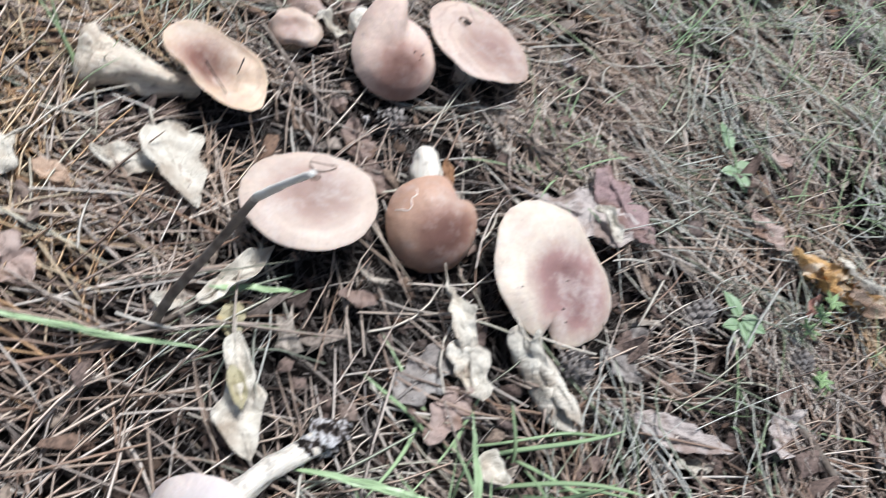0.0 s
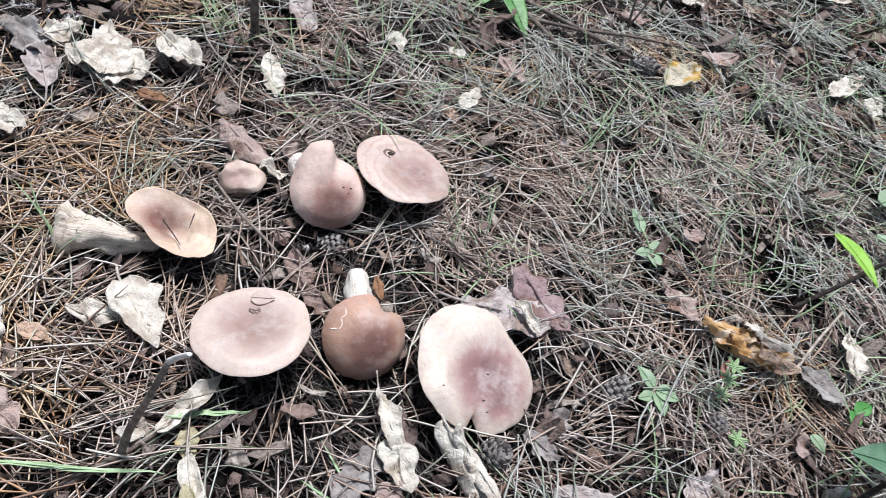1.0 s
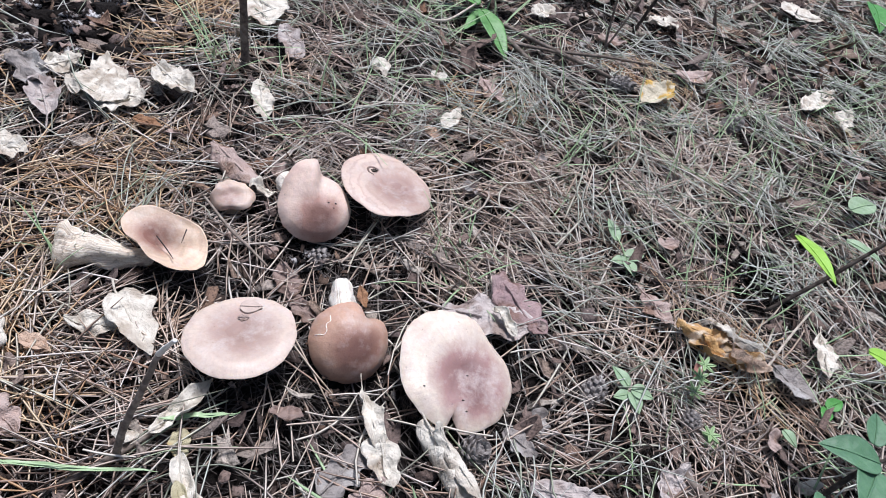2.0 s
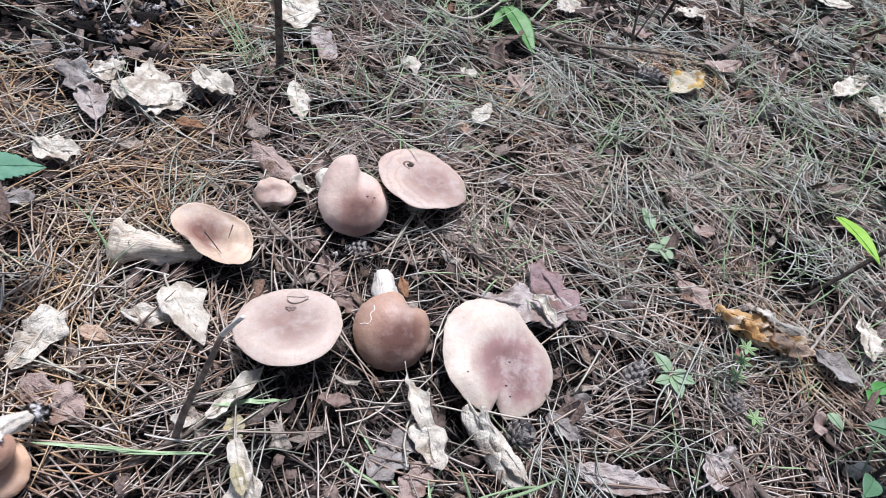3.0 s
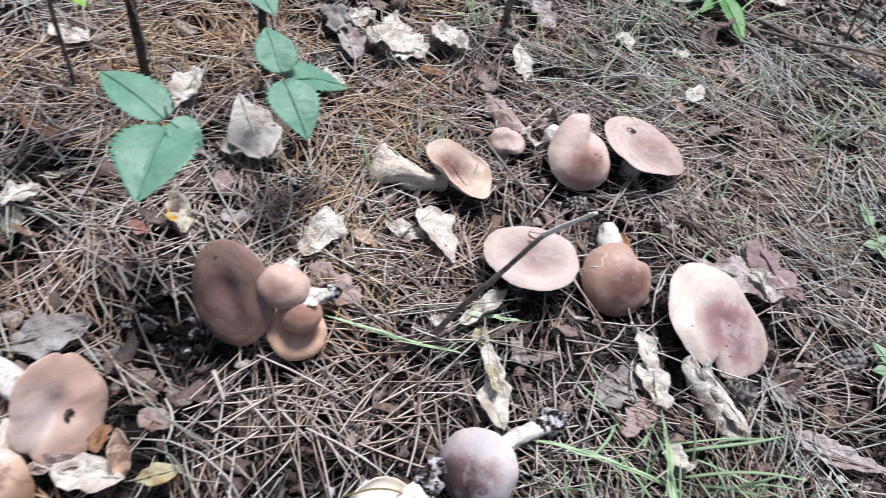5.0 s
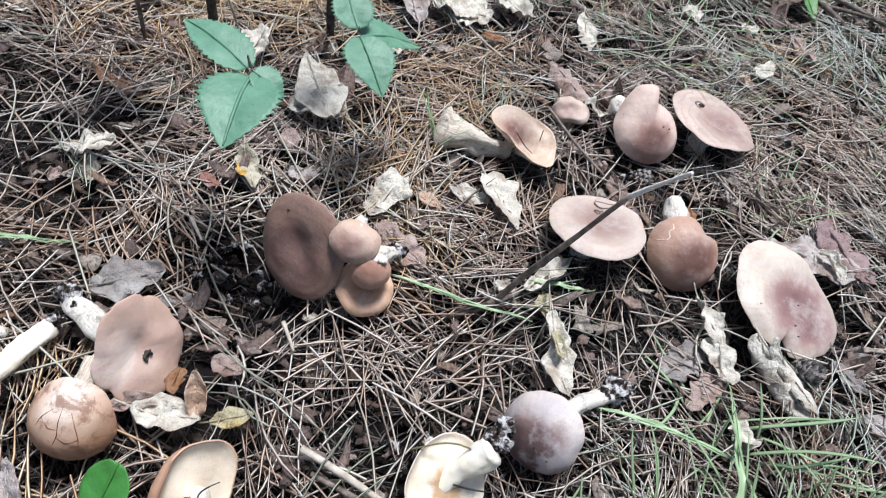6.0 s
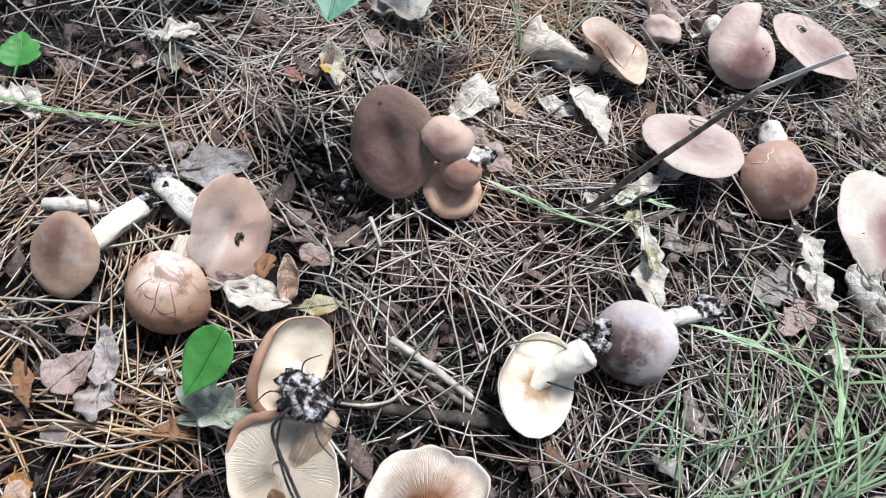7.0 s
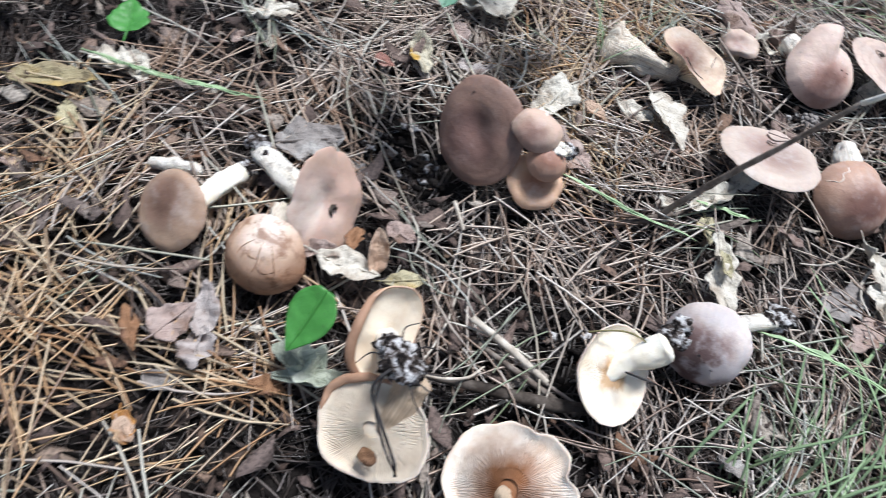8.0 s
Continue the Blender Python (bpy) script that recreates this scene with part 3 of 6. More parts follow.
mushroom("flat orange brown mushroom under a domed one", FLANGE, (0.26, -0.50, 0.83), 0.0206, 0.0196, 0, ((0.32, 0.16, 0.10), (0.52, 0.31, 0.20), (0.66, 0.45, 0.33)), dome=0.05, thick=0.006, wave=0.12, roll=0.12, seed=10, rings=0.1,
         stem=((-0.074, 0.196, 0.020), (-0.073, 0.204, 0.012), (-0.072, 0.212, 0.0)), stem_r=(0.005, 0.007, 0.006))
mushroom("small domed brown mushroom with a white scab", DOME, (0.12, -0.34, 0.93), 0.0142, 0.0136, 0, ((0.315, 0.17, 0.126), (0.374, 0.22, 0.168), (0.433, 0.27, 0.21)), dome=0.68, thick=0.005, wave=0.08, roll=0.10, seed=19, rings=0.05, frost=0.15, stem=((DOME[0], DOME[1], DOME[2] + 0.004), (DOME[0] + 0.004, DOME[1] + 0.014, 0.040), (DOME[0] + 0.008, DOME[1] + 0.026, 0.030)), stem_r=(0.005, 0.0055, 0.005), stem_rough=0.6, soil=(((DOME[0] + 0.011, DOME[1] + 0.032, 0.026), (0.007, 0.006, 0.006)),))
mushroom("dusky brown mushroom lying on its side with a pale stem", (-0.262, 0.05, 0.027), (-0.2, -0.63, 0.75), 0.0246, 0.0240, 77, ((0.14, 0.085, 0.062), (0.23, 0.15, 0.115), (0.40, 0.28, 0.21)), dome=0.16, dip=0.0, thick=0.007, wave=0.06, roll=0.08, seed=11, rings=0.1, shift=(0.004, 0.004),
         stem=((-0.256, 0.058, 0.020), (-0.253, 0.080, 0.019), (-0.250, 0.103, 0.014)), stem_r=(0.0045, 0.0066, 0.0058), stem_rough=0.35, stem_mat=STEM_CREAM, soil=(((-0.2485, 0.1065, 0.016), (0.0058, 0.0042, 0.0042)), ((-0.244, 0.110, 0.013), (0.0035, 0.0030, 0.0030))))
mushroom("pinkish mushroom on edge with a gnawed hole", (-0.185, 0.101, 0.029), (0.86, -0.22, 0.46), 0.0338, 0.0283, 154, ((0.84, 0.76, 0.69), (0.66, 0.52, 0.46), (0.46, 0.31, 0.25)), frost=0.2, zone=1.3, stain_or_sheen=(0.62, 0.42, 0.34), shift=(0.0, 0.015), dome=0.05, dip=0.004, thick=0.006, wave=0.26, roll=0.03, seed=12, rings=0.05, notches=((20, 5, 0.04), (75, 4, 0.05), (120, 5, 0.04), (-30, 4, 0.05), (-75, 6, 0.04), (200, 5, 0.05)),
         stem=((-0.200, 0.104, 0.018), (-0.224, 0.113, 0.018), (-0.250, 0.124, 0.015)), stem_r=(0.0085, 0.0088, 0.0062), soil=(((-0.255, 0.128, 0.016), (0.0075, 0.006, 0.006)), ((-0.247, 0.125, 0.021), (0.0055, 0.005, 0.004)), ((-0.240, 0.119, 0.022), (0.003, 0.003, 0.002))))
# cracks are skin; the whitish upper half also paints light falling from above
mushroom("rounded mushroom with cracked brown skin, painted whitish on its lit top", (-0.2, 0.052, 0.022), (0.13, -0.66, 0.74), 0.0243, 0.0240, 0, ((0.82, 0.76, 0.70), (0.58, 0.43, 0.33), (0.31, 0.16, 0.095)), dome=0.62, thick=0.007, wave=0.16, roll=0.08, seed=13, rings=0.0, zone=1.5, shift=(-0.004, 0.017), frost=0.05, crackle=(0.24, 0.12, 0.07),
         stem=((-0.205, 0.066, 0.022), (-0.212, 0.092, 0.016)), stem_r=(0.006, 0.004), stem_rough=0.8, stem_mat=STEM_TORN)
mushroom("upturned mushroom with cream underside and soil on its root", (-0.114, 0.033, 0.044), (0.78, -0.25, 0.56), 0.0268, 0.0232, 100, ((0.355, 0.2, 0.137), (0.453, 0.27, 0.189), (0.591, 0.41, 0.305)), dome=0.5, dip=0.0, thick=0.012, wave=0.12, roll=0.10, seed=14, upside=True, gills=120, gill_depth=0.00008,
         gill_mat=flesh_material("cream_underside", (0.86, 0.75, 0.60), (0.76, 0.61, 0.45), 60), stem=((-0.112, 0.032, 0.042), (-0.104, 0.020, 0.052), (-0.098, 0.012, 0.060)), stem_r=(0.006, 0.007, 0.008), soil=(((-0.098, 0.012, 0.064), (0.010, 0.008, 0.008)), ((-0.106, 0.022, 0.056), (0.007, 0.006, 0.005)), ((-0.098, 0.022, 0.060), (0.007, 0.005, 0.005)), ((-0.090, 0.012, 0.062), (0.006, 0.006, 0.005)), ((-0.104, 0.018, 0.066), (0.006, 0.005, 0.005)), ((-0.088, 0.018, 0.056), (0.004, 0.005, 0.004))))
mushroom("upturned mushroom showing crowded cream gills and thick stem", (-0.097, -0.012, 0.032), (-0.22, -0.60, 0.77), 0.0308, 0.0258, 175, CREAM_SKIN, dome=0.22, thick=0.006, wave=0.16, roll=0.06, seed=15, upside=True, gills=190, gill_depth=0.0028,
         gill_mat=flesh_material("cream_gills_grey", (0.78, 0.68, 0.55), (0.64, 0.52, 0.40), 60), stem=((-0.092, -0.006, 0.028), (-0.089, 0.004, 0.042), (-0.088, 0.013, 0.053)), stem_r=(0.0085, 0.008, 0.009), stem_mat=STEM_TAN)
mushroom("upturned mushroom with white rim and rusty gills", (-0.02, -0.007, 0.025), (-0.42, -0.24, 0.87), 0.0345, 0.0340, 179, CREAM_SKIN, dome=0.10, dip=0.0, thick=0.007, wave=0.20, roll=0.12, notches=((150, 9, 0.12), (60, 8, 0.06), (100, 6, 0.05)), seed=16, upside=True, gills=220, gill_depth=0.0026,
         gill_mat=flesh_material("rusty_gills", (0.88, 0.82, 0.74), (0.80, 0.68, 0.56), 60, (0.033, (0.27, 0.12, 0.055), 1.1)), stem=((-0.02, -0.008, 0.020), (-0.024, -0.012, 0.029)), stem_r=(0.006, 0.004), stem_mat=STEM_TAN)
mushroom("upturned cream mushroom with soil on its stem base", (0.012, 0.081, 0.024), (0.49, -0.24, 0.84), 0.0296, 0.0274, 98, CREAM_SKIN, dome=0.20, thick=0.008, wave=0.07, roll=0.14, seed=17, upside=True, gills=190, gill_depth=0.0009,
         gill_mat=flesh_material("pale_gills_tan_middle", (0.88, 0.80, 0.68), (0.80, 0.68, 0.51), 60, (0.028, (0.58, 0.39, 0.23), 0.46)), stem=((0.0105, 0.0825, 0.020), (0.020, 0.0905, 0.033), (0.0325, 0.0995, 0.046)), stem_r=(0.0078, 0.0062, 0.0092), stem_mat=STEM_CREAM, soil=(((0.0335, 0.1075, 0.0475), (0.0078, 0.0070, 0.0060)), ((0.0365, 0.114, 0.050), (0.0062, 0.0056, 0.0056)), ((0.0385, 0.1045, 0.050), (0.0042, 0.0045, 0.0045))))
# pale blots and pale upper side paint the sheen of the lit lilac cap
mushroom("rounded lilac grey mushroom with a pale soil-tipped stem", (0.065, 0.131, 0.022), (-0.30, -0.62, 0.72), 0.0264, 0.0262, 0, ((0.10, 0.066, 0.066), (0.20, 0.14, 0.138), (0.66, 0.60, 0.60)), dome=0.5, thick=0.008, wave=0.06, roll=0.1, seed=18, rings=0.05, zone=1.55, frost=0.10, stain_or_sheen=(0.52, 0.47, 0.475), shift=(-0.007, -0.011), notches=((-25, 14, 0.08),),
         stem=((0.074, 0.146, 0.020), (0.095, 0.166, 0.016), (0.110, 0.178, 0.013)), stem_r=(0.007, 0.0055, 0.0055), soil=(((0.113, 0.181, 0.013), (0.0095, 0.0085, 0.007)), ((0.105, 0.175, 0.017), (0.0055, 0.005, 0.004)), ((0.121, 0.186, 0.011), (0.006, 0.005, 0.005))))

# ---------------- the ground and its litter ----------------


def ground():
    edges = np.concatenate([[-60, -12, -4, -2, -1.2], np.arange(-0.75, 1.65, 0.02), [2.0, 3.0, 6.0, 15.0, 60.0]])
    rows = [[(x, y, ground_z(x, y) if -1.3 < x < 2.1 and -1.3 < y < 2.1 else -0.015) for y in edges] for x in edges]
    me = lattice("ground", rows, False)
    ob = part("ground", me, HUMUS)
    tagged(ob, "dark forest humus, blackened further for shade under pine needles", "forest floor", "", "structure")


ground()
POLY = ((-0.65, -0.22), (0.32, -0.22), (0.78, 0.10), (1.55, 1.32), (1.42, 1.62), (-0.12, 1.1), (-0.65, 0.68))


def inside(x, y):
    ok = np.ones(len(x), bool)
    for (ax, ay), (bx, by) in zip(POLY, POLY[1:] + POLY[:1]):
        ok &= (bx - ax) * (y - ay) - (by - ay) * (x - ax) > 0
    return ok


def beyond(rng, n):
    """Places all round, thinning out with distance."""
    r, a = 0.45 + rng.exponential(0.75, n * 2), rng.uniform(0, 2 * np.pi, n * 2)
    x, y = 0.3 + r * np.cos(a), 0.5 + r * np.sin(a)
    ok = ~inside(x, y)
    return x[ok][:n], y[ok][:n]


def scatter(rng, n):
    x, y = rng.uniform(-0.65, 1.55, n * 4), rng.uniform(-0.22, 1.62, n * 4)
    ok = inside(x, y)
    return x[ok][:n], y[ok][:n]


HOLLOWS = ((0.60, 0.48, 0.05), (-0.094, 0.11, 0.03), (-0.14, 0.155, 0.025), (-0.275, 0.235, 0.03), (-0.075, 0.18, 0.022), (-0.168, 0.195, 0.048), (-0.03, 0.105, 0.028), (-0.19, 0.74, 0.15), (0.02, 0.125, 0.02), (0.28, 0.27, 0.03), (0.45, 0.62, 0.05), (0.85, 0.98, 0.09), (0.62, 0.95, 0.06), (0.14, 0.40, 0.025), (0.0, 0.10, 0.03), (-0.33, 0.22, 0.04), (-0.42, 0.12, 0.06), (-0.20, -0.06, 0.03), (-0.27, -0.05, 0.06), (-0.34, 0.03, 0.04), (-0.22, -0.02, 0.04), (-0.15, -0.055, 0.04), (-0.31, -0.01, 0.04), (-0.40, 0.22, 0.06), (-0.46, 0.22, 0.08), (-0.42, 0.14, 0.05), (-0.28, 0.04, 0.03), (-0.12, -0.07, 0.03), (-0.26, -0.08, 0.05), (-0.03, 0.205, 0.03), (0.12, 0.26, 0.04), (0.09, 0.22, 0.03), (0.31, 0.30, 0.03), (0.21, 0.23, 0.03), (0.04, 0.29, 0.025), (-0.06, 0.02, 0.03), (0.05, 0.02, 0.03), (-0.14, 0.53, 0.03), (0.75, 0.70, 0.05), (0.50, 1.05, 0.08), (1.05, 1.08, 0.17), (0.30, 0.58, 0.03), (0.36, 0.85, 0.05))


pick = random.Random(77)
HOLLOWS += tuple((pick.uniform(-0.3, 1.25), pick.uniform(0.45, 1.35), pick.uniform(0.018, 0.045)) for _ in range(70))


def strands(name, label, category, material, n, seed, length, width, low, high, tilt, keep=None, bend=0.2, flat=0.7, bunch=1, places=None, rings=5):
    """Loose strands lying over one another, each a bent three-sided sliver."""
    rng = np.random.default_rng(seed)
    x, y = (places or scatter)(rng, n // bunch)
    if keep is not None:
        ok = keep(x, y, rng) & ((np.hypot(x + 0.22, y - 0.79) > 0.13) | (rng.random(len(x)) < 0.15))
        x, y = x[ok], y[ok]
    heading = np.repeat(rng.uniform(0, np.pi * 2, len(x)), bunch)
    level = np.repeat(rng.uniform(0, 1, len(x)), bunch)
    x, y = np.repeat(x, bunch) + rng.normal(0, 0.011, len(x) * bunch) * (bunch > 1), np.repeat(y, bunch) + rng.normal(0, 0.011, len(y) * bunch) * (bunch > 1)
    if high > 0.01:
        ok = np.ones(len(x), bool)
        for base, m, args, lobe in CAPS:
            ok &= (x - base.location.x) ** 2 + (y - base.location.y) ** 2 > (0.95 * args[0]) ** 2
        x, y, heading, level = x[ok], y[ok], heading[ok], level[ok]
    n = len(x)
    swirl = np.array([noise.noise(Vector((a * 6, b * 6, seed))) for a, b in zip(x, y)])
    ang = np.where(rng.random(n) < 0.45, swirl * 4 + rng.normal(0, 0.5, n), rng.uniform(0, np.pi * 2, n))
    if bunch > 1:
        ang = heading + rng.normal(0, 0.28, n)
    L = rng.uniform(*length, n)
    wd = rng.uniform(*width, n) * (1 + 0.6 * np.clip(np.hypot(x, y) - 0.55, 0, 1))
    z = (low + (high - low) * (0.6 * level + 0.4 * rng.uniform(0, 1, n)) if bunch > 1 else rng.uniform(low, high, n)) + np.array([ground_z(a, b) for a, b in zip(x, y)]) + 0.004
    slope = rng.normal(0, tilt, n)
    bow, sag = rng.normal(0, bend, n), rng.normal(0, bend * 0.4, n)
    d = np.stack([np.cos(ang), np.sin(ang), slope], -1)
    side = np.stack([-np.sin(ang), np.cos(ang), np.zeros(n)], -1)
    up = np.array([0, 0, 1.0])
    co = np.zeros((n, rings, 3, 3))
    for k, t in enumerate(np.linspace(-0.5, 0.5, rings)):
        c = np.stack([x, y, z], -1) + d * (L * t)[:, None] + side * (bow * L * (t * t - 0.1))[:, None] + up * (sag * L * (t * t - 0.1))[:, None]
        w = wd * (0.8, 1.0, 0.35)[(k > 0) + (k == rings - 1)] * 0.5
        for q, (a, b) in enumerate(((-1, -0.3), (1, -0.3), (0, flat))):
            co[:, k, q] = c + side * (w * a)[:, None] + up * (w * b)[:, None]
    co[..., 2] = np.maximum(co[..., 2], -0.02)
    clear = np.ones(n, bool)
    for cap, m, args, lobe in CAPS:
        o, nz = cap.location, m.col[2]
        p = co[:, :, 2]
        dx, dy = p[..., 0] - o.x, p[..., 1] - o.y
        over = (np.hypot(dx, dy) < 0.97 * args[0]) & (p[..., 2] > o.z - (nz.x * dx + nz.y * dy) / nz.z - 0.006)
        clear &= ~over.any(1)
    co = co[clear]
    n = len(co)
    base = np.arange(n)[:, None, None] * (3 * rings)
    pat = np.array([[3 * k + q, 3 * k + (q + 1) % 3, 3 * k + 3 + (q + 1) % 3, 3 * k + 3 + q] for k in range(rings - 1) for q in range(3)])
    me = fast_mesh(name, co.reshape(-1, 3), (base + pat[None]).reshape(-1, 4))
    tagged(part(name, smooth(me), material), label, category, "", "stuff")


def off_hollows(share):
    def test(x, y, rng):
        ok = np.ones(len(x), bool)
        for hx, hy, r in HOLLOWS:
            ok &= ((x - hx) ** 2 + (y - hy) ** 2 > r * r) | (rng.random(len(x)) < share)
        return ok
    return test


def grassy(x, y, rng):
    """Thin grass grows through the litter on the open side."""
    f = 0.12 + 0.6 * (x - 0.62 * y > 0.05) * (y > 0.30) + 0.5 * (y > 0.62) + 0.4 * (x > 0.1) * (y < 0.25)
    f *= np.array([0.16 + 2.6 * max(0.0, noise.noise(Vector((a * 11, b * 11, 9.0))) + 0.08) for a, b in zip(x, y)])
    return rng.random(len(x)) < f * np.clip(1.3 - 0.9 * np.maximum(0, np.hypot(x, y) - 0.5), 0.35, 1)


def patchy(low, scale, z, share):
    """Uneven cover: thin in some patches, and thin over the hollows."""
    hollow = off_hollows(share)

    def test(x, y, rng):
        far = np.hypot(x - 0.05, y)
        f = np.clip(1.2 - 1.15 * np.maximum(0, far - 0.42), 0.33, 1.0) * np.array([min(1.0, max(low, 0.5 + 2.8 * noise.noise(Vector((a * scale, b * scale, z))))) for a, b in zip(x, y)])
        return (rng.random(len(x)) < f) & hollow(x, y, rng)
    return test


def near(spots):
    def test(x, y, rng):
        f = np.zeros(len(x))
        for sx, sy, r in spots:
            f = np.maximum(f, np.exp(-((x - sx) ** 2 + (y - sy) ** 2) / (r * r)))
        return rng.random(len(x)) < f
    return test


def flakes(name, label, material, count, seed, size, height):
    """Rotted leaf scraps matted among the needles, each a curled flake with thickness."""
    rng = np.random.default_rng(seed)
    x, y = scatter(rng, count)
    n = len(x)
    z = np.array([ground_z(a, b) for a, b in zip(x, y)]) + rng.uniform(*height, n)
    L = rng.uniform(*size, n) * (1 + 0.9 * np.clip(np.hypot(x, y) - 0.55, 0, 1))
    W = L * rng.uniform(0.3, 0.8, n)
    ang, tx, ty, curl = rng.uniform(0, 6.28, n), rng.normal(0, 0.3, n), rng.normal(0, 0.3, n), rng.normal(0, 0.5, n)
    co = np.zeros((n, 18, 3))
    for k in range(9):
        a, c = k // 3 - 1, k % 3 - 1
        px, py = L * (a * rng.uniform(0.35, 1.25, n) + rng.normal(0, 0.12, n)), W * (c * rng.uniform(0.3, 1.35, n) + rng.normal(0, 0.15, n)) * (1 - 0.25 * abs(a))
        pz = px * tx + py * ty + curl * (px * px + 0.5 * py * py) / L + rng.normal(0, 0.0007, n)
        q = np.stack([x + px * np.cos(ang) - py * np.sin(ang), y + px * np.sin(ang) + py * np.cos(ang), z + pz], -1)
        co[:, k], co[:, k + 9] = q, q - np.array([0, 0, 0.0005])
    pat = [(0, 3, 4, 1), (1, 4, 5, 2), (3, 6, 7, 4), (4, 7, 8, 5)]
    pat += [tuple(v + 9 for v in q[::-1]) for q in pat]
    rim = (0, 1, 2, 5, 8, 7, 6, 3)
    pat += [(rim[k], rim[(k + 1) % 8], rim[(k + 1) % 8] + 9, rim[k] + 9) for k in range(8)]
    keep = np.ones(n, bool)
    for cap, m, args, lobe in CAPS:
        keep &= np.hypot(x - cap.location.x, y - cap.location.y) > args[0]
    co = co[keep]
    me = fast_mesh(name, co.reshape(-1, 3), (np.arange(len(co))[:, None, None] * 18 + np.array(pat)[None]).reshape(-1, 4))
    tagged(part(name, me, material), label, "leaf litter", "", "stuff")


flakes("rotted_leaf_flakes", "rotted brown and grey leaf flakes under the needles", ROTTED, 6500, 18, (0.003, 0.0085), (0.003, 0.016))
flakes("leaf_shreds", "grey, pinkish and bleached shreds of leaf on the litter", SHREDS, 2800, 19, (0.004, 0.014), (0.010, 0.022))
ORANGE_SPOTS = ((-0.08, 0.44, 0.06), (-0.045, 0.25, 0.035), (-0.10, 0.335, 0.04), (-0.30, -0.01, 0.06), (-0.05, 0.52, 0.04), (0.53, 0.37, 0.04), (-0.05, 0.80, 0.06), (-0.075, 0.285, 0.04), (-0.05, 0.225, 0.03), (-0.26, -0.07, 0.05), (-0.34, 0.05, 0.04), (0.30, 0.70, 0.04), (0.58, 0.85, 0.05), (-0.25, 0.52, 0.07), (-0.35, 0.46, 0.07), (-0.08, 0.70, 0.05), (-0.22, -0.01, 0.05), (-0.33, 0.06, 0.05), (-0.28, 0.0, 0.05))
# bottom layers: shade of the litter gaps is in their dark colour
strands("old_needles", "weathered grey brown pine needles, darkened for the shade in the gaps", "pine needles", OLD_NEEDLES, 40000, 3, (0.02, 0.06), (0.0009, 0.0017), -0.003, 0.007, 0.07, patchy(0.6, 14, 1.0, 0.8), 0.2, rings=3)
strands("needle_fragments", "short broken needles, darkened for the shade between strands", "pine needles", OLD_NEEDLES, 52000, 44, (0.006, 0.026), (0.0006, 0.0016), -0.003, 0.008, 0.16, off_hollows(0.9), 0.15, rings=2)
strands("needle_bundles", "dry tan pine needles fallen in loose bundles", "pine needles", NEEDLES, 32000, 14, (0.04, 0.08), (0.0010, 0.0018), 0.003, 0.022, 0.10, patchy(0.10, 12, 4.0, 0.2), 0.17, 0.7, 9, rings=4)
strands("pine_needles", "dry tan pine needles strewn over the ground", "pine needles", NEEDLES, 15000, 4, (0.04, 0.085), (0.0010, 0.0019), 0.004, 0.022, 0.10, patchy(0.16, 15, 6.0, 0.25), 0.15, rings=4)
strands("orange_needles", "orange tan pine needles fallen in fresh patches", "pine needles", ORANGE_NEEDLES, 42000, 24, (0.04, 0.08), (0.0010, 0.0018), 0.006, 0.024, 0.10, near(ORANGE_SPOTS), 0.18, 0.7, 5, rings=4)
PALE_SPOTS = ((-0.13, 0.33, 0.04), (-0.10, 0.38, 0.05), (-0.07, 0.145, 0.025), (-0.03, 0.15, 0.03), (0.015, 0.18, 0.03), (-0.26, 0.29, 0.05), (-0.22, 0.34, 0.05), (-0.23, 0.22, 0.03), (-0.18, 0.25, 0.04), (0.35, 0.56, 0.06), (0.27, 0.42, 0.05), (0.36, 0.45, 0.06), (0.24, 0.45, 0.05), (0.50, 0.58, 0.06), (0.24, 0.385, 0.03), (0.62, 0.68, 0.08), (0.42, 0.36, 0.05))
strands("pale_needles", "bleached cream and tan pine needles in lighter patches", "pine needles", PALE_NEEDLES, 24000, 64, (0.04, 0.08), (0.0011, 0.0020), 0.006, 0.024, 0.10, near(PALE_SPOTS), 0.15, 0.7, 4, rings=4)
strands("bleached_straws", "pale straws and thick needles on top of the litter", "straw", STRAWS, 4400, 6, (0.03, 0.10), (0.0010, 0.0022), 0.012, 0.026, 0.10, patchy(0.2, 9, 7.0, 0.3), 0.30)
strands("thin_grass", "thin bleached grass lying among the needles", "dry grass", THIN_GRASS, 15000, 5, (0.04, 0.11), (0.0008, 0.0017), 0.008, 0.032, 0.20, grassy, 0.34, 0.7, 5)
strands("outer_needles", "dry pine needles covering the wider forest floor", "pine needles", NEEDLES, 20000, 34, (0.06, 0.14), (0.0014, 0.0030), 0.002, 0.016, 0.08, None, 0.3, 0.7, 1, beyond, rings=3)


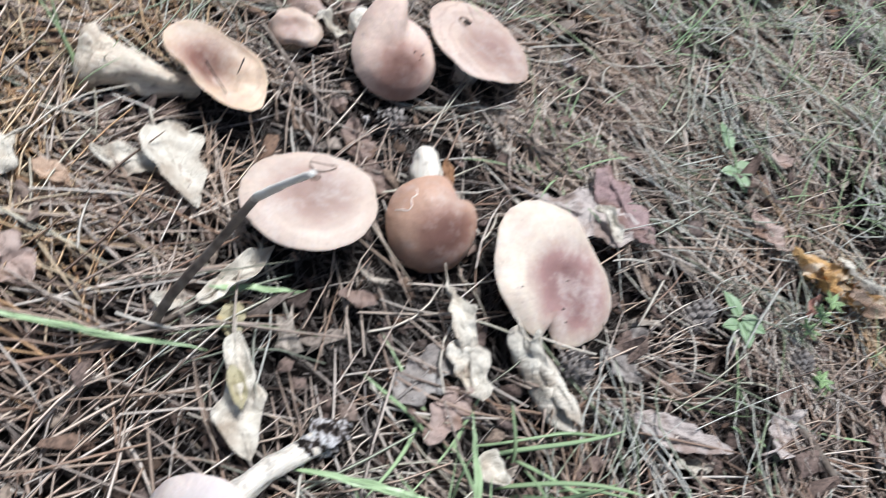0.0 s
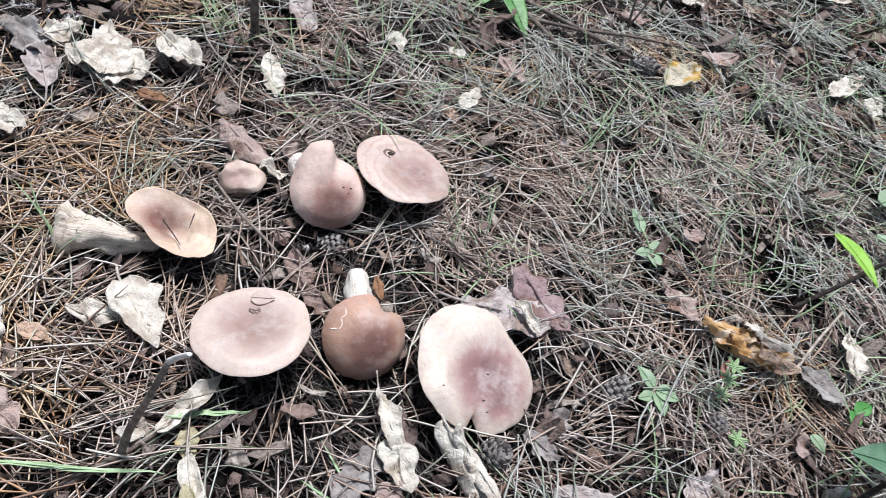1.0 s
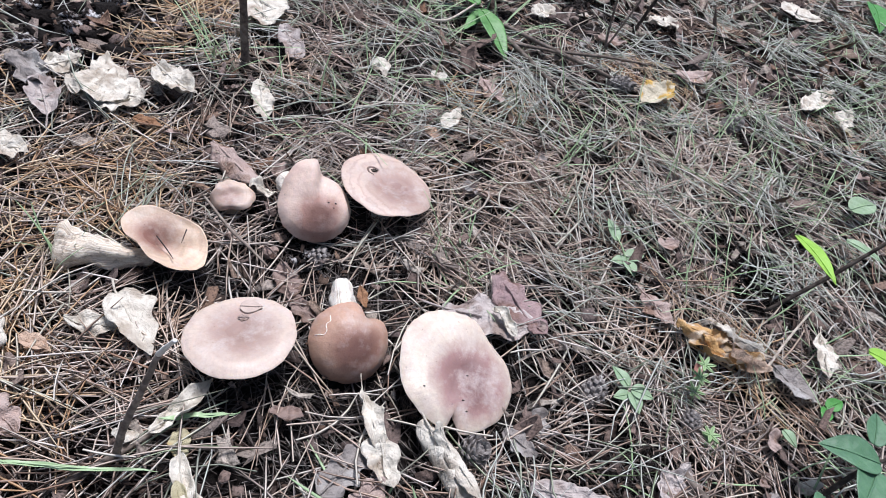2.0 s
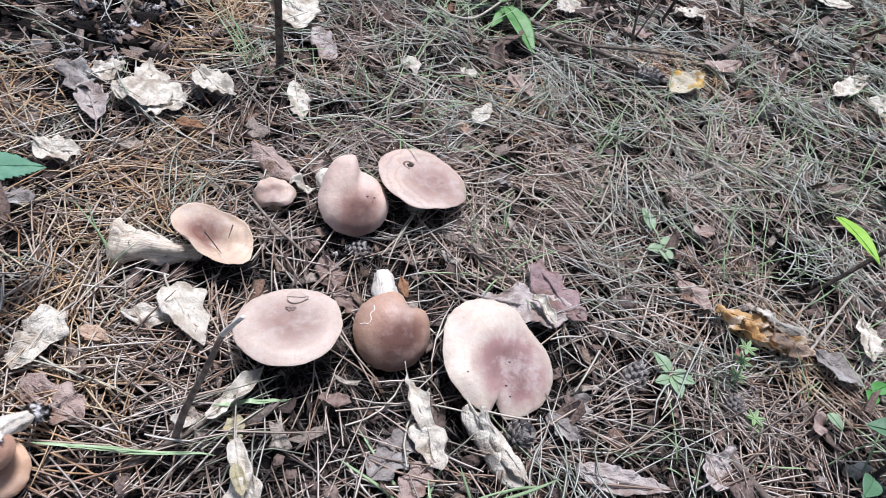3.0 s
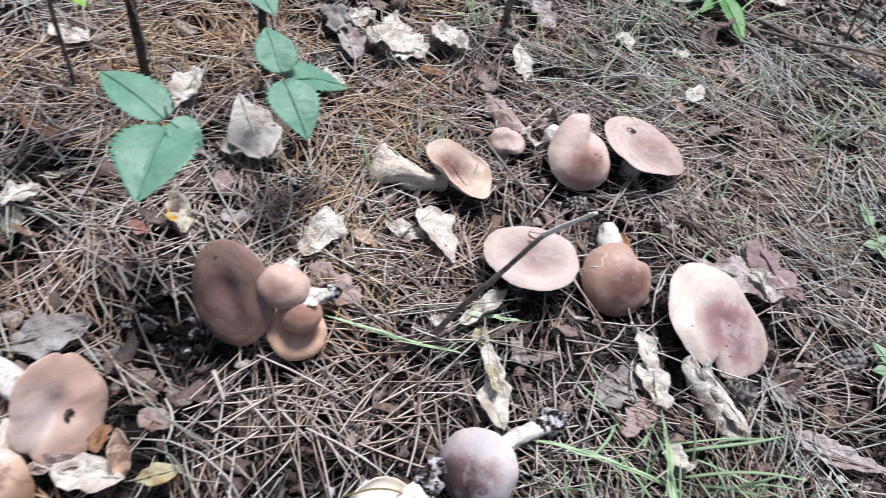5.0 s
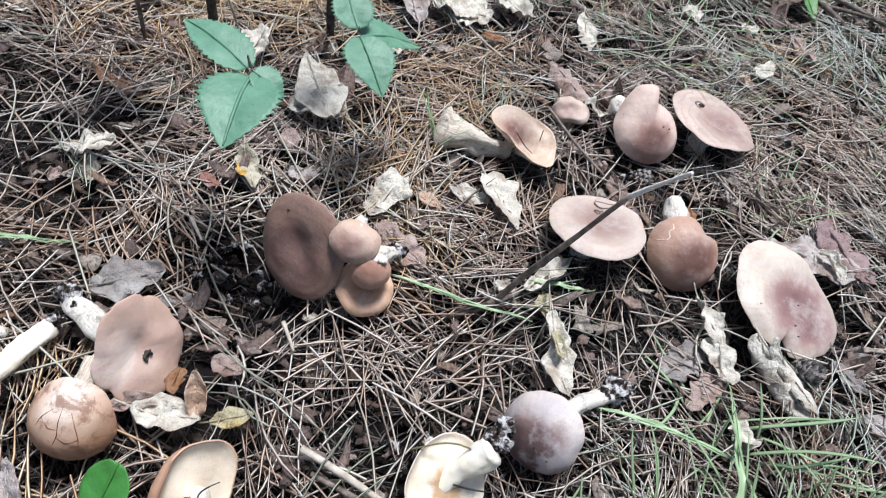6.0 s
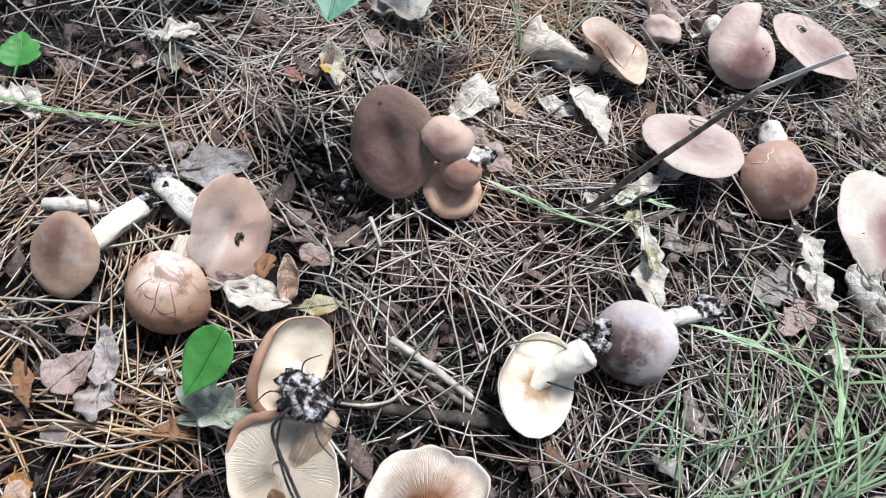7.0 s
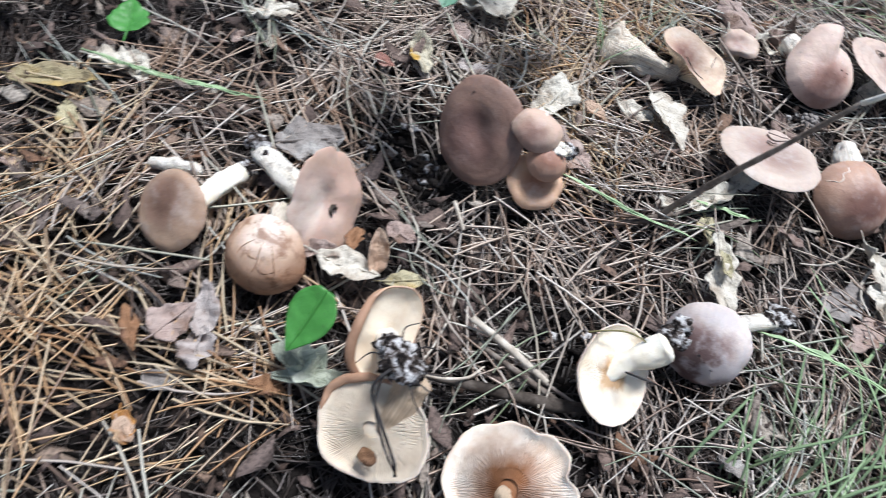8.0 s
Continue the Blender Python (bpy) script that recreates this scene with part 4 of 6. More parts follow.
def crumbs():
    rng = np.random.default_rng(8)
    x, y = scatter(rng, 9000)
    n = len(x)
    z = np.array([ground_z(a, b) for a, b in zip(x, y)]) + rng.uniform(0.003, 0.018, n)
    s = rng.uniform(0.0008, 0.0034, n)
    ang, tx, ty = rng.uniform(0, 6.28, n), rng.normal(0, 0.35, n), rng.normal(0, 0.35, n)
    co = np.zeros((n, 8, 3))
    for k, (a, b, h) in enumerate(((-1, -0.5, 0), (0.9, -0.6, 0), (1, 0.5, 0), (-0.7, 0.6, 0), (-0.9, -0.45, 1), (0.8, -0.5, 1), (0.9, 0.4, 1), (-0.6, 0.5, 1))):
        j = rng.uniform(0.7, 1.2, n)
        px, py = s * a * j, s * b * j
        co[:, k] = np.stack([x + px * np.cos(ang) - py * np.sin(ang), y + px * np.sin(ang) + py * np.cos(ang), z + px * tx + py * ty + h * 0.0009], -1)
    pat = np.array(((4, 5, 6, 7), (3, 2, 1, 0), (0, 1, 5, 4), (1, 2, 6, 5), (2, 3, 7, 6), (3, 0, 4, 7)))
    me = fast_mesh("litter_crumbs", co.reshape(-1, 3), (np.arange(n)[:, None, None] * 8 + pat[None]).reshape(-1, 4))
    tagged(part("litter_crumbs", me, CHIPS), "crumbs of bark and leaf in the litter", "litter", "", "stuff")


crumbs()

# ---------------- leaves ----------------


def leaf_mesh(name, L, W, shape, fold, curl, roll, crumple, seed, serrate=0.0, twist=0.0):
    """A leaf blade along +x: outline, fold along the midrib, bend along its length, roll across, crumple. It has thickness."""
    nu, nv = 26, 13
    top = []
    for i in range(nu):
        u = i / (nu - 1)
        if shape == "round":
            w = math.sin(math.pi * min(1, u * 0.97 + 0.03) ** 0.75) ** 0.62
        elif shape == "long":
            w = math.sin(math.pi * min(1, u * 0.96 + 0.03) ** 0.9) ** 0.85
        elif shape == "lobed":
            w = math.sin(math.pi * min(1, u * 0.95 + 0.04)) ** 0.6 * (0.84 + 0.15 * math.sin(u * 19 + seed))
        else:
            w = math.sin(math.pi * min(1, u * 0.96 + 0.04) ** 0.72) ** 0.9
        row = []
        for j in range(nv):
            v = 2 * j / (nv - 1) - 1
            edge = 1 + serrate * ((i % 2) - 0.5) * abs(v) ** 4
            if crumple > 0.1:
                edge += 0.35 * noise.noise(Vector((u * 5, math.copysign(1, v) * 3, seed * 1.7))) * abs(v) ** 2
            x, y = L * (u - 0.5), 0.5 * W * w * v * max(0.15, edge)
            z = fold * abs(y) + curl * L * 4 * (u - 0.5) ** 2
            if roll:
                r = W / (2 * roll)
                z += r * (1 - math.cos(y / r))
                y = r * math.sin(y / r)
            q = Vector((x * 70, y * 70, seed * 3.9))
            z += crumple * 0.010 * noise.noise(q) + crumple * 0.008 * noise.noise(q * 2.7)
            y += crumple * 0.006 * noise.noise(q + Vector((9, 0, 0)))
            a = twist * (u - 0.5)
            row.append((x, y * math.cos(a) - z * math.sin(a), y * math.sin(a) + z * math.cos(a)))
        top.append(row)
    top = np.array(top)
    t = 0.00035
    du, dv = np.gradient(top, axis=0), np.gradient(top, axis=1)
    nrm = np.cross(du, dv)
    nrm /= np.linalg.norm(nrm, axis=-1, keepdims=True) + 1e-12
    low = top - nrm * t
    k = nu * nv
    quads = []
    idx = np.arange(k).reshape(nu, nv)
    a, b, c, d = idx[:-1, :-1].ravel(), idx[1:, :-1].ravel(), idx[1:, 1:].ravel(), idx[:-1, 1:].ravel()
    quads += list(zip(a, b, c, d)) + list(zip(d + k, c + k, b + k, a + k))
    rim = np.concatenate([idx[0, :], idx[1:, -1], idx[-1, -2::-1], idx[-2:0:-1, 0]])
    nx = np.roll(rim, -1)
    quads += list(zip(rim, nx, nx + k, rim + k))
    quads = np.array(quads)
    me = fast_mesh(name, np.concatenate([top.reshape(-1, 3), low.reshape(-1, 3)]), quads)
    uu, vv = np.meshgrid(np.linspace(0, 1, nu), np.linspace(0, 1, nv), indexing="ij")
    uv = np.stack([uu, vv], -1).reshape(-1, 2)
    uv = np.concatenate([uv, uv]).astype(np.float32)
    layer = me.uv_layers.new(name="UVMap")
    order = np.zeros(len(me.loops), dtype=np.int32)
    me.loops.foreach_get("vertex_index", order)
    layer.data.foreach_set("uv", uv[order].ravel())
    return smooth(me), top[:, nv // 2]


def leaf_frame(base, tip, lean=0.0):
    b, t = Vector(base), Vector(tip)
    x = (t - b).normalized()
    y = Vector((0, 0, 1)).cross(x).normalized()
    z = x.cross(y)
    a = radians(lean)
    y, z = y * math.cos(a) + z * math.sin(a), z * math.cos(a) - y * math.sin(a)
    return Matrix.Translation((b + t) / 2) @ Matrix((x, y, z)).transposed().to_4x4(), (t - b).length


SEEDS = iter(range(100, 9999))


def leaf(label, base, tip, width, mat, shape="ovate", fold=0.15, curl=0.05, roll=0.0, crumple=0.35, lean=0.0, stalk=0.25, name="dry_leaf", group="fallen leaves", twist=0.0, parent=None, serrate=0.0, stalk_mat=None):
    m, L = leaf_frame(base, tip, lean)
    seed = next(SEEDS)
    blade, rib = leaf_mesh("blade", L, width, shape, fold, curl, roll, crumple, seed, serrate, twist)
    if parent is None:
        ob = tagged(new(name), label, "leaf", group)
        ob.matrix_basis = m
        part("blade", blade, mat, ob)
        holder = ob
    else:
        inv = Matrix.Translation(-parent.location)
        ob = part(name, blade, mat, parent, label, inv @ m)
        holder = ob
    pts = [Vector(p) + Vector((0, 0, 0.0004)) for p in (rib[0], rib[len(rib) // 3], rib[2 * len(rib) // 3], rib[-2])]
    if stalk:
        pts = [pts[0] + Vector((-stalk * L, 0.06 * L, -0.002))] + pts
    r = max(0.0005, min(0.0011, width * 0.03))
    part("stalk" if stalk else "midrib", tube("stalk", pts, [r] * (len(pts) - 1) + [r * 0.4], 6, 0.1, seed, steps=14), stalk_mat or mat, holder)
    return ob


Z = 0.010
# beside the inner mushrooms
leaf("whitish dried aspen leaf folded along its rib", (-0.016, 0.348, 0.012), (0.022, 0.298, 0.012), 0.034, PALE_LEAF, "ovate", 0.45, 0.02, crumple=0.3, lean=-14)
leaf("thin whitish leaf scrap on needles", (-0.043, 0.322, Z), (-0.006, 0.318, Z), 0.018, PALE_LEAF, "long", crumple=0.6, stalk=0)
leaf("ash pink oak leaf with curled edge", (0.238, 0.372, 0.011), (0.330, 0.360, 0.014), 0.042, ASH_LEAF, "lobed", 0.1, 0.03, crumple=0.5)
leaf("pinkish brown leaf with ochre tip", (0.288, 0.412, 0.016), (0.328, 0.352, 0.014), 0.042, PURPLE_LEAF, "lobed", 0.1, 0.05, crumple=0.5, stalk=0)
leaf("pale curled leaf rim beside a cap", (0.284, 0.375, 0.018), (0.300, 0.345, 0.018), 0.016, PALE_LEAF, "long", 0.1, 0.0, roll=1.8, crumple=0.4, stalk=0)
leaf("pale curled dry leaf twisted at its middle", (0.172, 0.287, 0.014), (0.190, 0.238, 0.014), 0.019, PALE_LEAF, "long", 0.3, 0.05, roll=1.2, crumple=0.7, twist=0.9)
leaf("pale curled dry leaf with cupped end", (0.184, 0.250, 0.014), (0.198, 0.214, 0.012), 0.024, PALE_LEAF, "round", 0.25, 0.06, crumple=0.7, stalk=0)
leaf("whitish rolled dry leaf under a cap", (0.221, 0.266, 0.014), (0.256, 0.204, 0.012), 0.032, PALE_LEAF, "round", 0.0, 0.02, roll=-1.7, crumple=0.5)
leaf("whitish rolled leaf edge on needles", (0.228, 0.260, 0.022), (0.259, 0.206, 0.017), 0.017, PALE_LEAF, "long", 0.0, 0.02, roll=-1.5, crumple=0.5, stalk=0)
leaf("pale curled leaf strip on needles", (0.038, 0.240, 0.010), (0.068, 0.281, 0.016), 0.018, PALE_LEAF, "long", 0.2, 0.12, roll=1.3, crumple=0.6)
leaf("small yellowing leaf under a pale strip", (0.052, 0.246, 0.007), (0.060, 0.222, 0.008), 0.014, YELLOW_LEAF, crumple=0.4)
leaf("grey flat leaf scrap on needles", (0.150, 0.208, 0.008), (0.178, 0.243, 0.009), 0.030, GREY_LEAF, "lobed", 0.05, 0.02, crumple=0.4, stalk=0)
leaf("grey pink leaf scrap on needles", (0.168, 0.188, 0.007), (0.192, 0.222, 0.008), 0.022, PINK_LEAF, "lobed", 0.05, 0.03, crumple=0.5, stalk=0)
leaf("greyish leaf half hidden in needles", (0.284, 0.265, 0.008), (0.308, 0.245, 0.009), 0.020, GREY_LEAF, "lobed", crumple=0.5, stalk=0)
leaf("white curled leaf standing on end", (0.058, 0.224, 0.016), (0.073, 0.190, 0.020), 0.017, PALE_LEAF, "long", 0.3, 0.04, roll=1.0, crumple=0.5)
leaf("broad pale curled leaf half under a cap", (0.066, 0.203, 0.015), (0.080, 0.164, 0.014), 0.022, PALE_LEAF, "ovate", 0.3, 0.05, crumple=0.5, stalk=0)
leaf("amber yellow fold of a dry leaf", (0.063, 0.207, 0.020), (0.072, 0.185, 0.022), 0.009, YELLOW_LEAF, "long", 0.3, 0.05, roll=1.2, crumple=0.5, stalk=0)
leaf("ash pink long leaf lying flat", (0.298, 0.222, 0.009), (0.372, 0.210, 0.010), 0.022, ASH_LEAF, "long", 0.2, 0.04, crumple=0.4)
leaf("pale crumpled leaf on needles", (0.402, 0.214, 0.010), (0.440, 0.242, 0.012), 0.030, ASH_LEAF, "lobed", 0.2, 0.06, crumple=0.9)
leaf("brown leaf scrap between caps", (0.098, 0.406, 0.001), (0.114, 0.368, 0.001), 0.022, ROOT_LEAF, "long", 0.1, 0.03, crumple=0.6, stalk=0)
leaf("pinkish leaf scrap between caps", (0.110, 0.370, 0.002), (0.138, 0.347, 0.002), 0.022, ROOT_LEAF, "lobed", 0.1, 0.03, crumple=0.6, stalk=0)
leaf("small reddish brown leaf beside a stem", (0.166, 0.383, 0.012), (0.172, 0.360, 0.014), 0.010, BROWN_LEAF, "long", 0.3, crumple=0.4, stalk=0)
# far side
leaf("large bleached leaf with ragged lobes", (-0.060, 0.576, 0.012), (-0.130, 0.590, 0.014), 0.070, PALE_LEAF, "lobed", 0.12, 0.06, crumple=0.7)
leaf("bleached leaf with a pointed tip", (-0.092, 0.560, 0.013), (-0.112, 0.640, 0.012), 0.048, PALE_LEAF, "ovate", 0.12, 0.08, crumple=0.7, stalk=0)
leaf("pale crumpled leaf on end", (-0.060, 0.632, 0.012), (-0.010, 0.594, 0.014), 0.036, PALE_LEAF, "ovate", 0.3, 0.1, crumple=0.8)
leaf("yellowish brown rolled dry leaf", (-0.128, 0.533, 0.012), (-0.156, 0.585, 0.016), 0.032, ASH_LEAF, "long", 0.2, 0.05, roll=1.0, crumple=0.4)
leaf("dark grey crumpled leaf", (-0.148, 0.570, 0.012), (-0.188, 0.618, 0.014), 0.036, GREY_LEAF, "lobed", 0.3, 0.1, crumple=0.9, stalk=0)
leaf("pale ragged leaf in needles", (-0.165, 0.604, 0.010), (-0.132, 0.630, 0.012), 0.030, PALE_LEAF, "lobed", 0.2, 0.08, crumple=0.9, stalk=0)
leaf("broad pale leaf near a sapling", (0.012, 0.850, 0.010), (0.030, 0.755, 0.012), 0.060, PALE_LEAF, "round", 0.15, 0.05, crumple=0.5)
leaf("pale twisted leaf on needles", (-0.165, 0.486, 0.012), (-0.122, 0.476, 0.016), 0.028, PALE_LEAF, "ovate", 0.3, 0.12, crumple=0.7)
leaf("thin pale leaf standing in grass", (0.040, 0.650, 0.010), (0.056, 0.590, 0.004), 0.022, PALE_LEAF, "long", 0.2, 0.05, crumple=0.5)
leaf("tan leaf by a sapling foot", (0.050, 0.772, 0.008), (0.078, 0.705, 0.006), 0.028, ASH_LEAF, "long", 0.3, 0.06, crumple=0.7, stalk=0)
leaf("pale yellow leaf with an amber patch in grass", (0.532, 0.760, 0.010), (0.590, 0.806, 0.022), 0.040, AMBER_LEAF, "ovate", 0.5, 0.08, crumple=0.6)
leaf("pale tan cupped leaf", (0.615, 0.850, 0.010), (0.682, 0.876, 0.012), 0.036, PINK_LEAF, "round", 0.2, 0.12, crumple=0.3)
leaf("white leaf far off in the grass", (0.965, 1.215, 0.012), (1.055, 1.196, 0.014), 0.070, PALE_LEAF, "ovate", 0.2, 0.05, crumple=0.4)
leaf("small round pinkish leaf", (0.482, 0.489, 0.010), (0.508, 0.501, 0.011), 0.018, PINK_LEAF, "round", 0.2, 0.1, crumple=0.2, stalk=0)
leaf("pinkish grey leaf scrap on needles", (0.444, 0.424, 0.009), (0.463, 0.384, 0.010), 0.028, PINK_LEAF, "lobed", 0.2, 0.05, crumple=0.7)
leaf("pale upright leaf edge", (0.638, 0.396, 0.012), (0.618, 0.343, 0.012), 0.024, PALE_LEAF, "long", 0.4, 0.04, crumple=0.6)
leaf("grey brown leaf beside rotten bark", (0.560, 0.350, 0.010), (0.598, 0.318, 0.010), 0.026, GREY_LEAF, "long", 0.2, 0.05, crumple=0.5)
leaf("pale bent leaf in grass", (0.825, 0.830, 0.012), (0.920, 0.908, 0.014), 0.036, PALE_LEAF, "long", 0.3, 0.06, crumple=0.8)
leaf("pale dry leaf standing", (0.246, 0.622, 0.010), (0.270, 0.668, 0.013), 0.020, PALE_LEAF, "ovate", 0.4, 0.08, crumple=0.5)
leaf("tan leaf in thin grass", (0.302, 0.745, 0.010), (0.323, 0.698, 0.010), 0.030, PINK_LEAF, "lobed", 0.2, 0.05, crumple=0.6)
leaf("small pale leaf in grass", (0.925, 0.855, 0.012), (0.885, 0.802, 0.012), 0.030, PALE_LEAF, crumple=0.6)
leaf("orange brown bark flake on needles", (-0.062, 0.554, 0.012), (-0.034, 0.546, 0.012), 0.013, BROWN_LEAF, "long", 0.3, crumple=0.4, stalk=0)
leaf("tan curled leaf bit on needles", (-0.064, 0.303, 0.012), (-0.046, 0.295, 0.012), 0.012, TAN_LEAF, "long", 0.3, 0.1, crumple=0.4, stalk=0)
leaf("pinkish leaf in orange needles", (-0.078, 0.256, 0.010), (-0.040, 0.236, 0.010), 0.026, PINK_LEAF, "lobed", 0.1, 0.05, crumple=0.6)
leaf("pale leaf scrap among far needles", (0.40, 0.95, 0.010), (0.44, 0.99, 0.012), 0.036, PALE_LEAF, "lobed", 0.2, 0.05, crumple=0.7)
leaf("tan leaf scrap among far needles", (0.50, 0.93, 0.010), (0.55, 0.92, 0.012), 0.032, PINK_LEAF, "lobed", 0.2, 0.05, crumple=0.7)
leaf("pale leaf tip in far grass", (0.62, 1.02, 0.010), (0.68, 1.05, 0.012), 0.034, PALE_LEAF, "ovate", 0.2, 0.05, crumple=0.7)
leaf("tan leaf bit in thin grass", (0.227, 0.623, 0.010), (0.242, 0.604, 0.010), 0.016, TAN_LEAF, "long", 0.3, 0.05, crumple=0.5, stalk=0)
leaf("whitish leaf bit in thin grass", (0.239, 0.740, 0.010), (0.253, 0.718, 0.012), 0.018, PALE_LEAF, "ovate", 0.3, 0.05, crumple=0.6, stalk=0)
leaf("whitish narrow leaf in thin grass", (0.165, 0.744, 0.010), (0.179, 0.704, 0.012), 0.022, PALE_LEAF, "long", 0.3, 0.06, crumple=0.6, stalk=0)
leaf("red brown leaf bit standing in needles", (0.472, 0.329, 0.008), (0.479, 0.347, 0.018), 0.011, RED_LEAF, "long", 0.3, 0.1, crumple=0.5, stalk=0)
leaf("whitish leaf bit in far needles", (0.661, 1.040, 0.010), (0.669, 1.014, 0.012), 0.022, PALE_LEAF, "long", 0.3, 0.05, crumple=0.6, stalk=0)
leaf("amber leaf bit in far grass", (0.893, 0.807, 0.010), (0.908, 0.796, 0.012), 0.014, AMBER_LEAF, "round", 0.3, 0.05, crumple=0.5, stalk=0)
# beneath and round the sapling
leaf("large whitish leaf with deep folded veins", (-0.160, 0.354, 0.014), (-0.209, 0.420, 0.022), 0.044, PALE_LEAF, "ovate", 0.25, 0.05, crumple=0.4, stalk=0)
leaf("whitish folded leaf lobe on needles", (-0.200, 0.356, 0.014), (-0.146, 0.372, 0.014), 0.030, PALE_LEAF, "long", 0.3, 0.06, crumple=0.8, stalk=0)
leaf("whitish ribbed leaf on needles", (-0.082, 0.314, 0.014), (-0.094, 0.266, 0.012), 0.030, PALE_LEAF, "round", 0.3, 0.05, crumple=0.7)
leaf("yellowish pale leaf scrap", (-0.169, 0.284, 0.008), (-0.144, 0.298, 0.010), 0.020, ASH_LEAF, "lobed", 0.2, 0.08, crumple=0.7)
leaf("tan leaf scrap beside dusky cap", (-0.086, 0.261, 0.010), (-0.056, 0.243, 0.012), 0.020, PINK_LEAF, "lobed", 0.2, 0.06, crumple=0.7, stalk=0)
leaf("pale fallen leaf with an amber patch", (-0.208, 0.288, 0.018), (-0.186, 0.258, 0.010), 0.020, AMBER_LEAF, "ovate", 0.3, 0.08, crumple=0.6)
leaf("small red brown fallen leaf", (-0.227, 0.256, 0.012), (-0.210, 0.247, 0.012), 0.012, RED_LEAF, "round", 0.3, 0.12, crumple=0.3, stalk=0)
leaf("whitish leaf standing by a stem", (-0.256, 0.440, 0.022), (-0.260, 0.392, 0.012), 0.026, PALE_LEAF, "long", 0.4, 0.05, crumple=0.6)
leaf("tan leaf by a stem", (-0.292, 0.409, 0.012), (-0.258, 0.404, 0.012), 0.024, PINK_LEAF, "round", 0.2, 0.1, crumple=0.4)
leaf("pale leaf at the litter edge", (-0.335, 0.244, 0.010), (-0.302, 0.262, 0.010), 0.030, PALE_LEAF, "lobed", 0.2, 0.05, crumple=0.7)
leaf("grey leaf behind a pink mushroom", (-0.248, 0.140, 0.010), (-0.208, 0.166, 0.012), 0.034, GREY_LEAF, "lobed", 0.1, 0.04, crumple=0.5)
leaf("pinkish leaf bit in needles", (-0.150, 0.118, 0.009), (-0.127, 0.114, 0.010), 0.015, PINK_LEAF, "long", 0.2, crumple=0.4, stalk=0)
leaf("tan curled leaf bit in orange needles", (-0.066, 0.303, 0.011), (-0.042, 0.295, 0.012), 0.010, TAN_LEAF, "long", 0.3, 0.1, crumple=0.5, stalk=0)
leaf("pale leaf in far litter", (-0.412, 0.456, 0.010), (-0.370, 0.448, 0.012), 0.030, PALE_LEAF, "lobed", 0.2, 0.05, crumple=0.7)
# round the upturned mushrooms
leaf("pale pinkish heart-shaped leaf", (-0.229, -0.014, 0.010), (-0.219, 0.012, 0.014), 0.022, PINK_LEAF, "ovate", 0.25, 0.05, crumple=0.3, lean=10)
leaf("pale curled leaf with pointed tip", (-0.205, -0.003, 0.012), (-0.222, 0.027, 0.016), 0.015, ASH_LEAF, "ovate", 0.4, 0.05, crumple=0.5)
leaf("small pale crumpled dry leaf on needles", (-0.210, 0.0, 0.012), (-0.197, -0.021, 0.012), 0.016, ASH_LEAF, "lobed", 0.3, 0.05, crumple=0.8)
leaf("grey green curled leaf", (-0.166, 0.010, 0.016), (-0.128, 0.002, 0.014), 0.030, GREYGREEN_LEAF, "lobed", 0.2, 0.16, roll=1.3, crumple=1.0)
leaf("grey green curled leaf rim", (-0.160, -0.006, 0.014), (-0.118, 0.012, 0.014), 0.014, GREYGREEN_LEAF, "long", 0.2, 0.06, roll=1.5, crumple=0.6, stalk=0)
leaf("pale leaf with folded edge beside an upturned cap", (-0.176, 0.070, 0.018), (-0.136, 0.076, 0.014), 0.022, PALE_LEAF, "long", 0.3, 0.08, crumple=0.6)
leaf("grey pink dry leaf strip", (-0.190, 0.069, 0.014), (-0.158, 0.081, 0.014), 0.013, PINK_LEAF, "long", 0.3, 0.05, roll=1.2, crumple=0.6)
leaf("upright brown curled leaf", (-0.140, 0.080, 0.010), (-0.148, 0.098, 0.034), 0.017, TAN_LEAF, "long", 0.3, 0.1, roll=1.4, crumple=0.4, stalk=0)
leaf("yellow leaf scrap on needles", (-0.133, 0.079, 0.010), (-0.110, 0.092, 0.010), 0.013, YELLOW_LEAF, "long", 0.2, crumple=0.4)
leaf("fresh green pointed oval leaf", (-0.147, 0.031, 0.064), (-0.153, 0.000, 0.044), 0.026, GREEN_LEAF, "ovate", 0.10, 0.03, crumple=0.08, stalk=0, name="green_leaf", group="", lean=4)
leaf("rusty bark flake on needles", (-0.253, -0.006, 0.010), (-0.232, -0.026, 0.010), 0.010, BROWN_LEAF, "long", 0.2, crumple=0.4, stalk=0)
leaf("small tan leaf lying in needles", (-0.216, -0.060, 0.010), (-0.201, -0.066, 0.010), 0.010, TAN_LEAF, "ovate", 0.2, 0.05, crumple=0.5)
leaf("pale leaf scrap behind the needles", (-0.400, 0.144, 0.004), (-0.362, 0.153, 0.006), 0.024, PALE_LEAF, "lobed", 0.2, 0.05, crumple=0.7)
leaf("small green leaf in the litter", (-0.395, 0.176, 0.004), (-0.412, 0.205, 0.008), 0.028, GREEN_LEAF, "ovate", 0.2, 0.05, crumple=0.15, name="green_leaf")
leaf("pale folded leaf on needles", (-0.378, 0.161, 0.006), (-0.352, 0.137, 0.006), 0.015, PALE_LEAF, "long", 0.4, 0.05, crumple=0.6)
leaf("orange tan leaf folded lengthwise", (-0.425, 0.098, 0.006), (-0.374, 0.122, 0.008), 0.022, OLIVE_LEAF, "ovate", 0.5, 0.05, crumple=0.3)
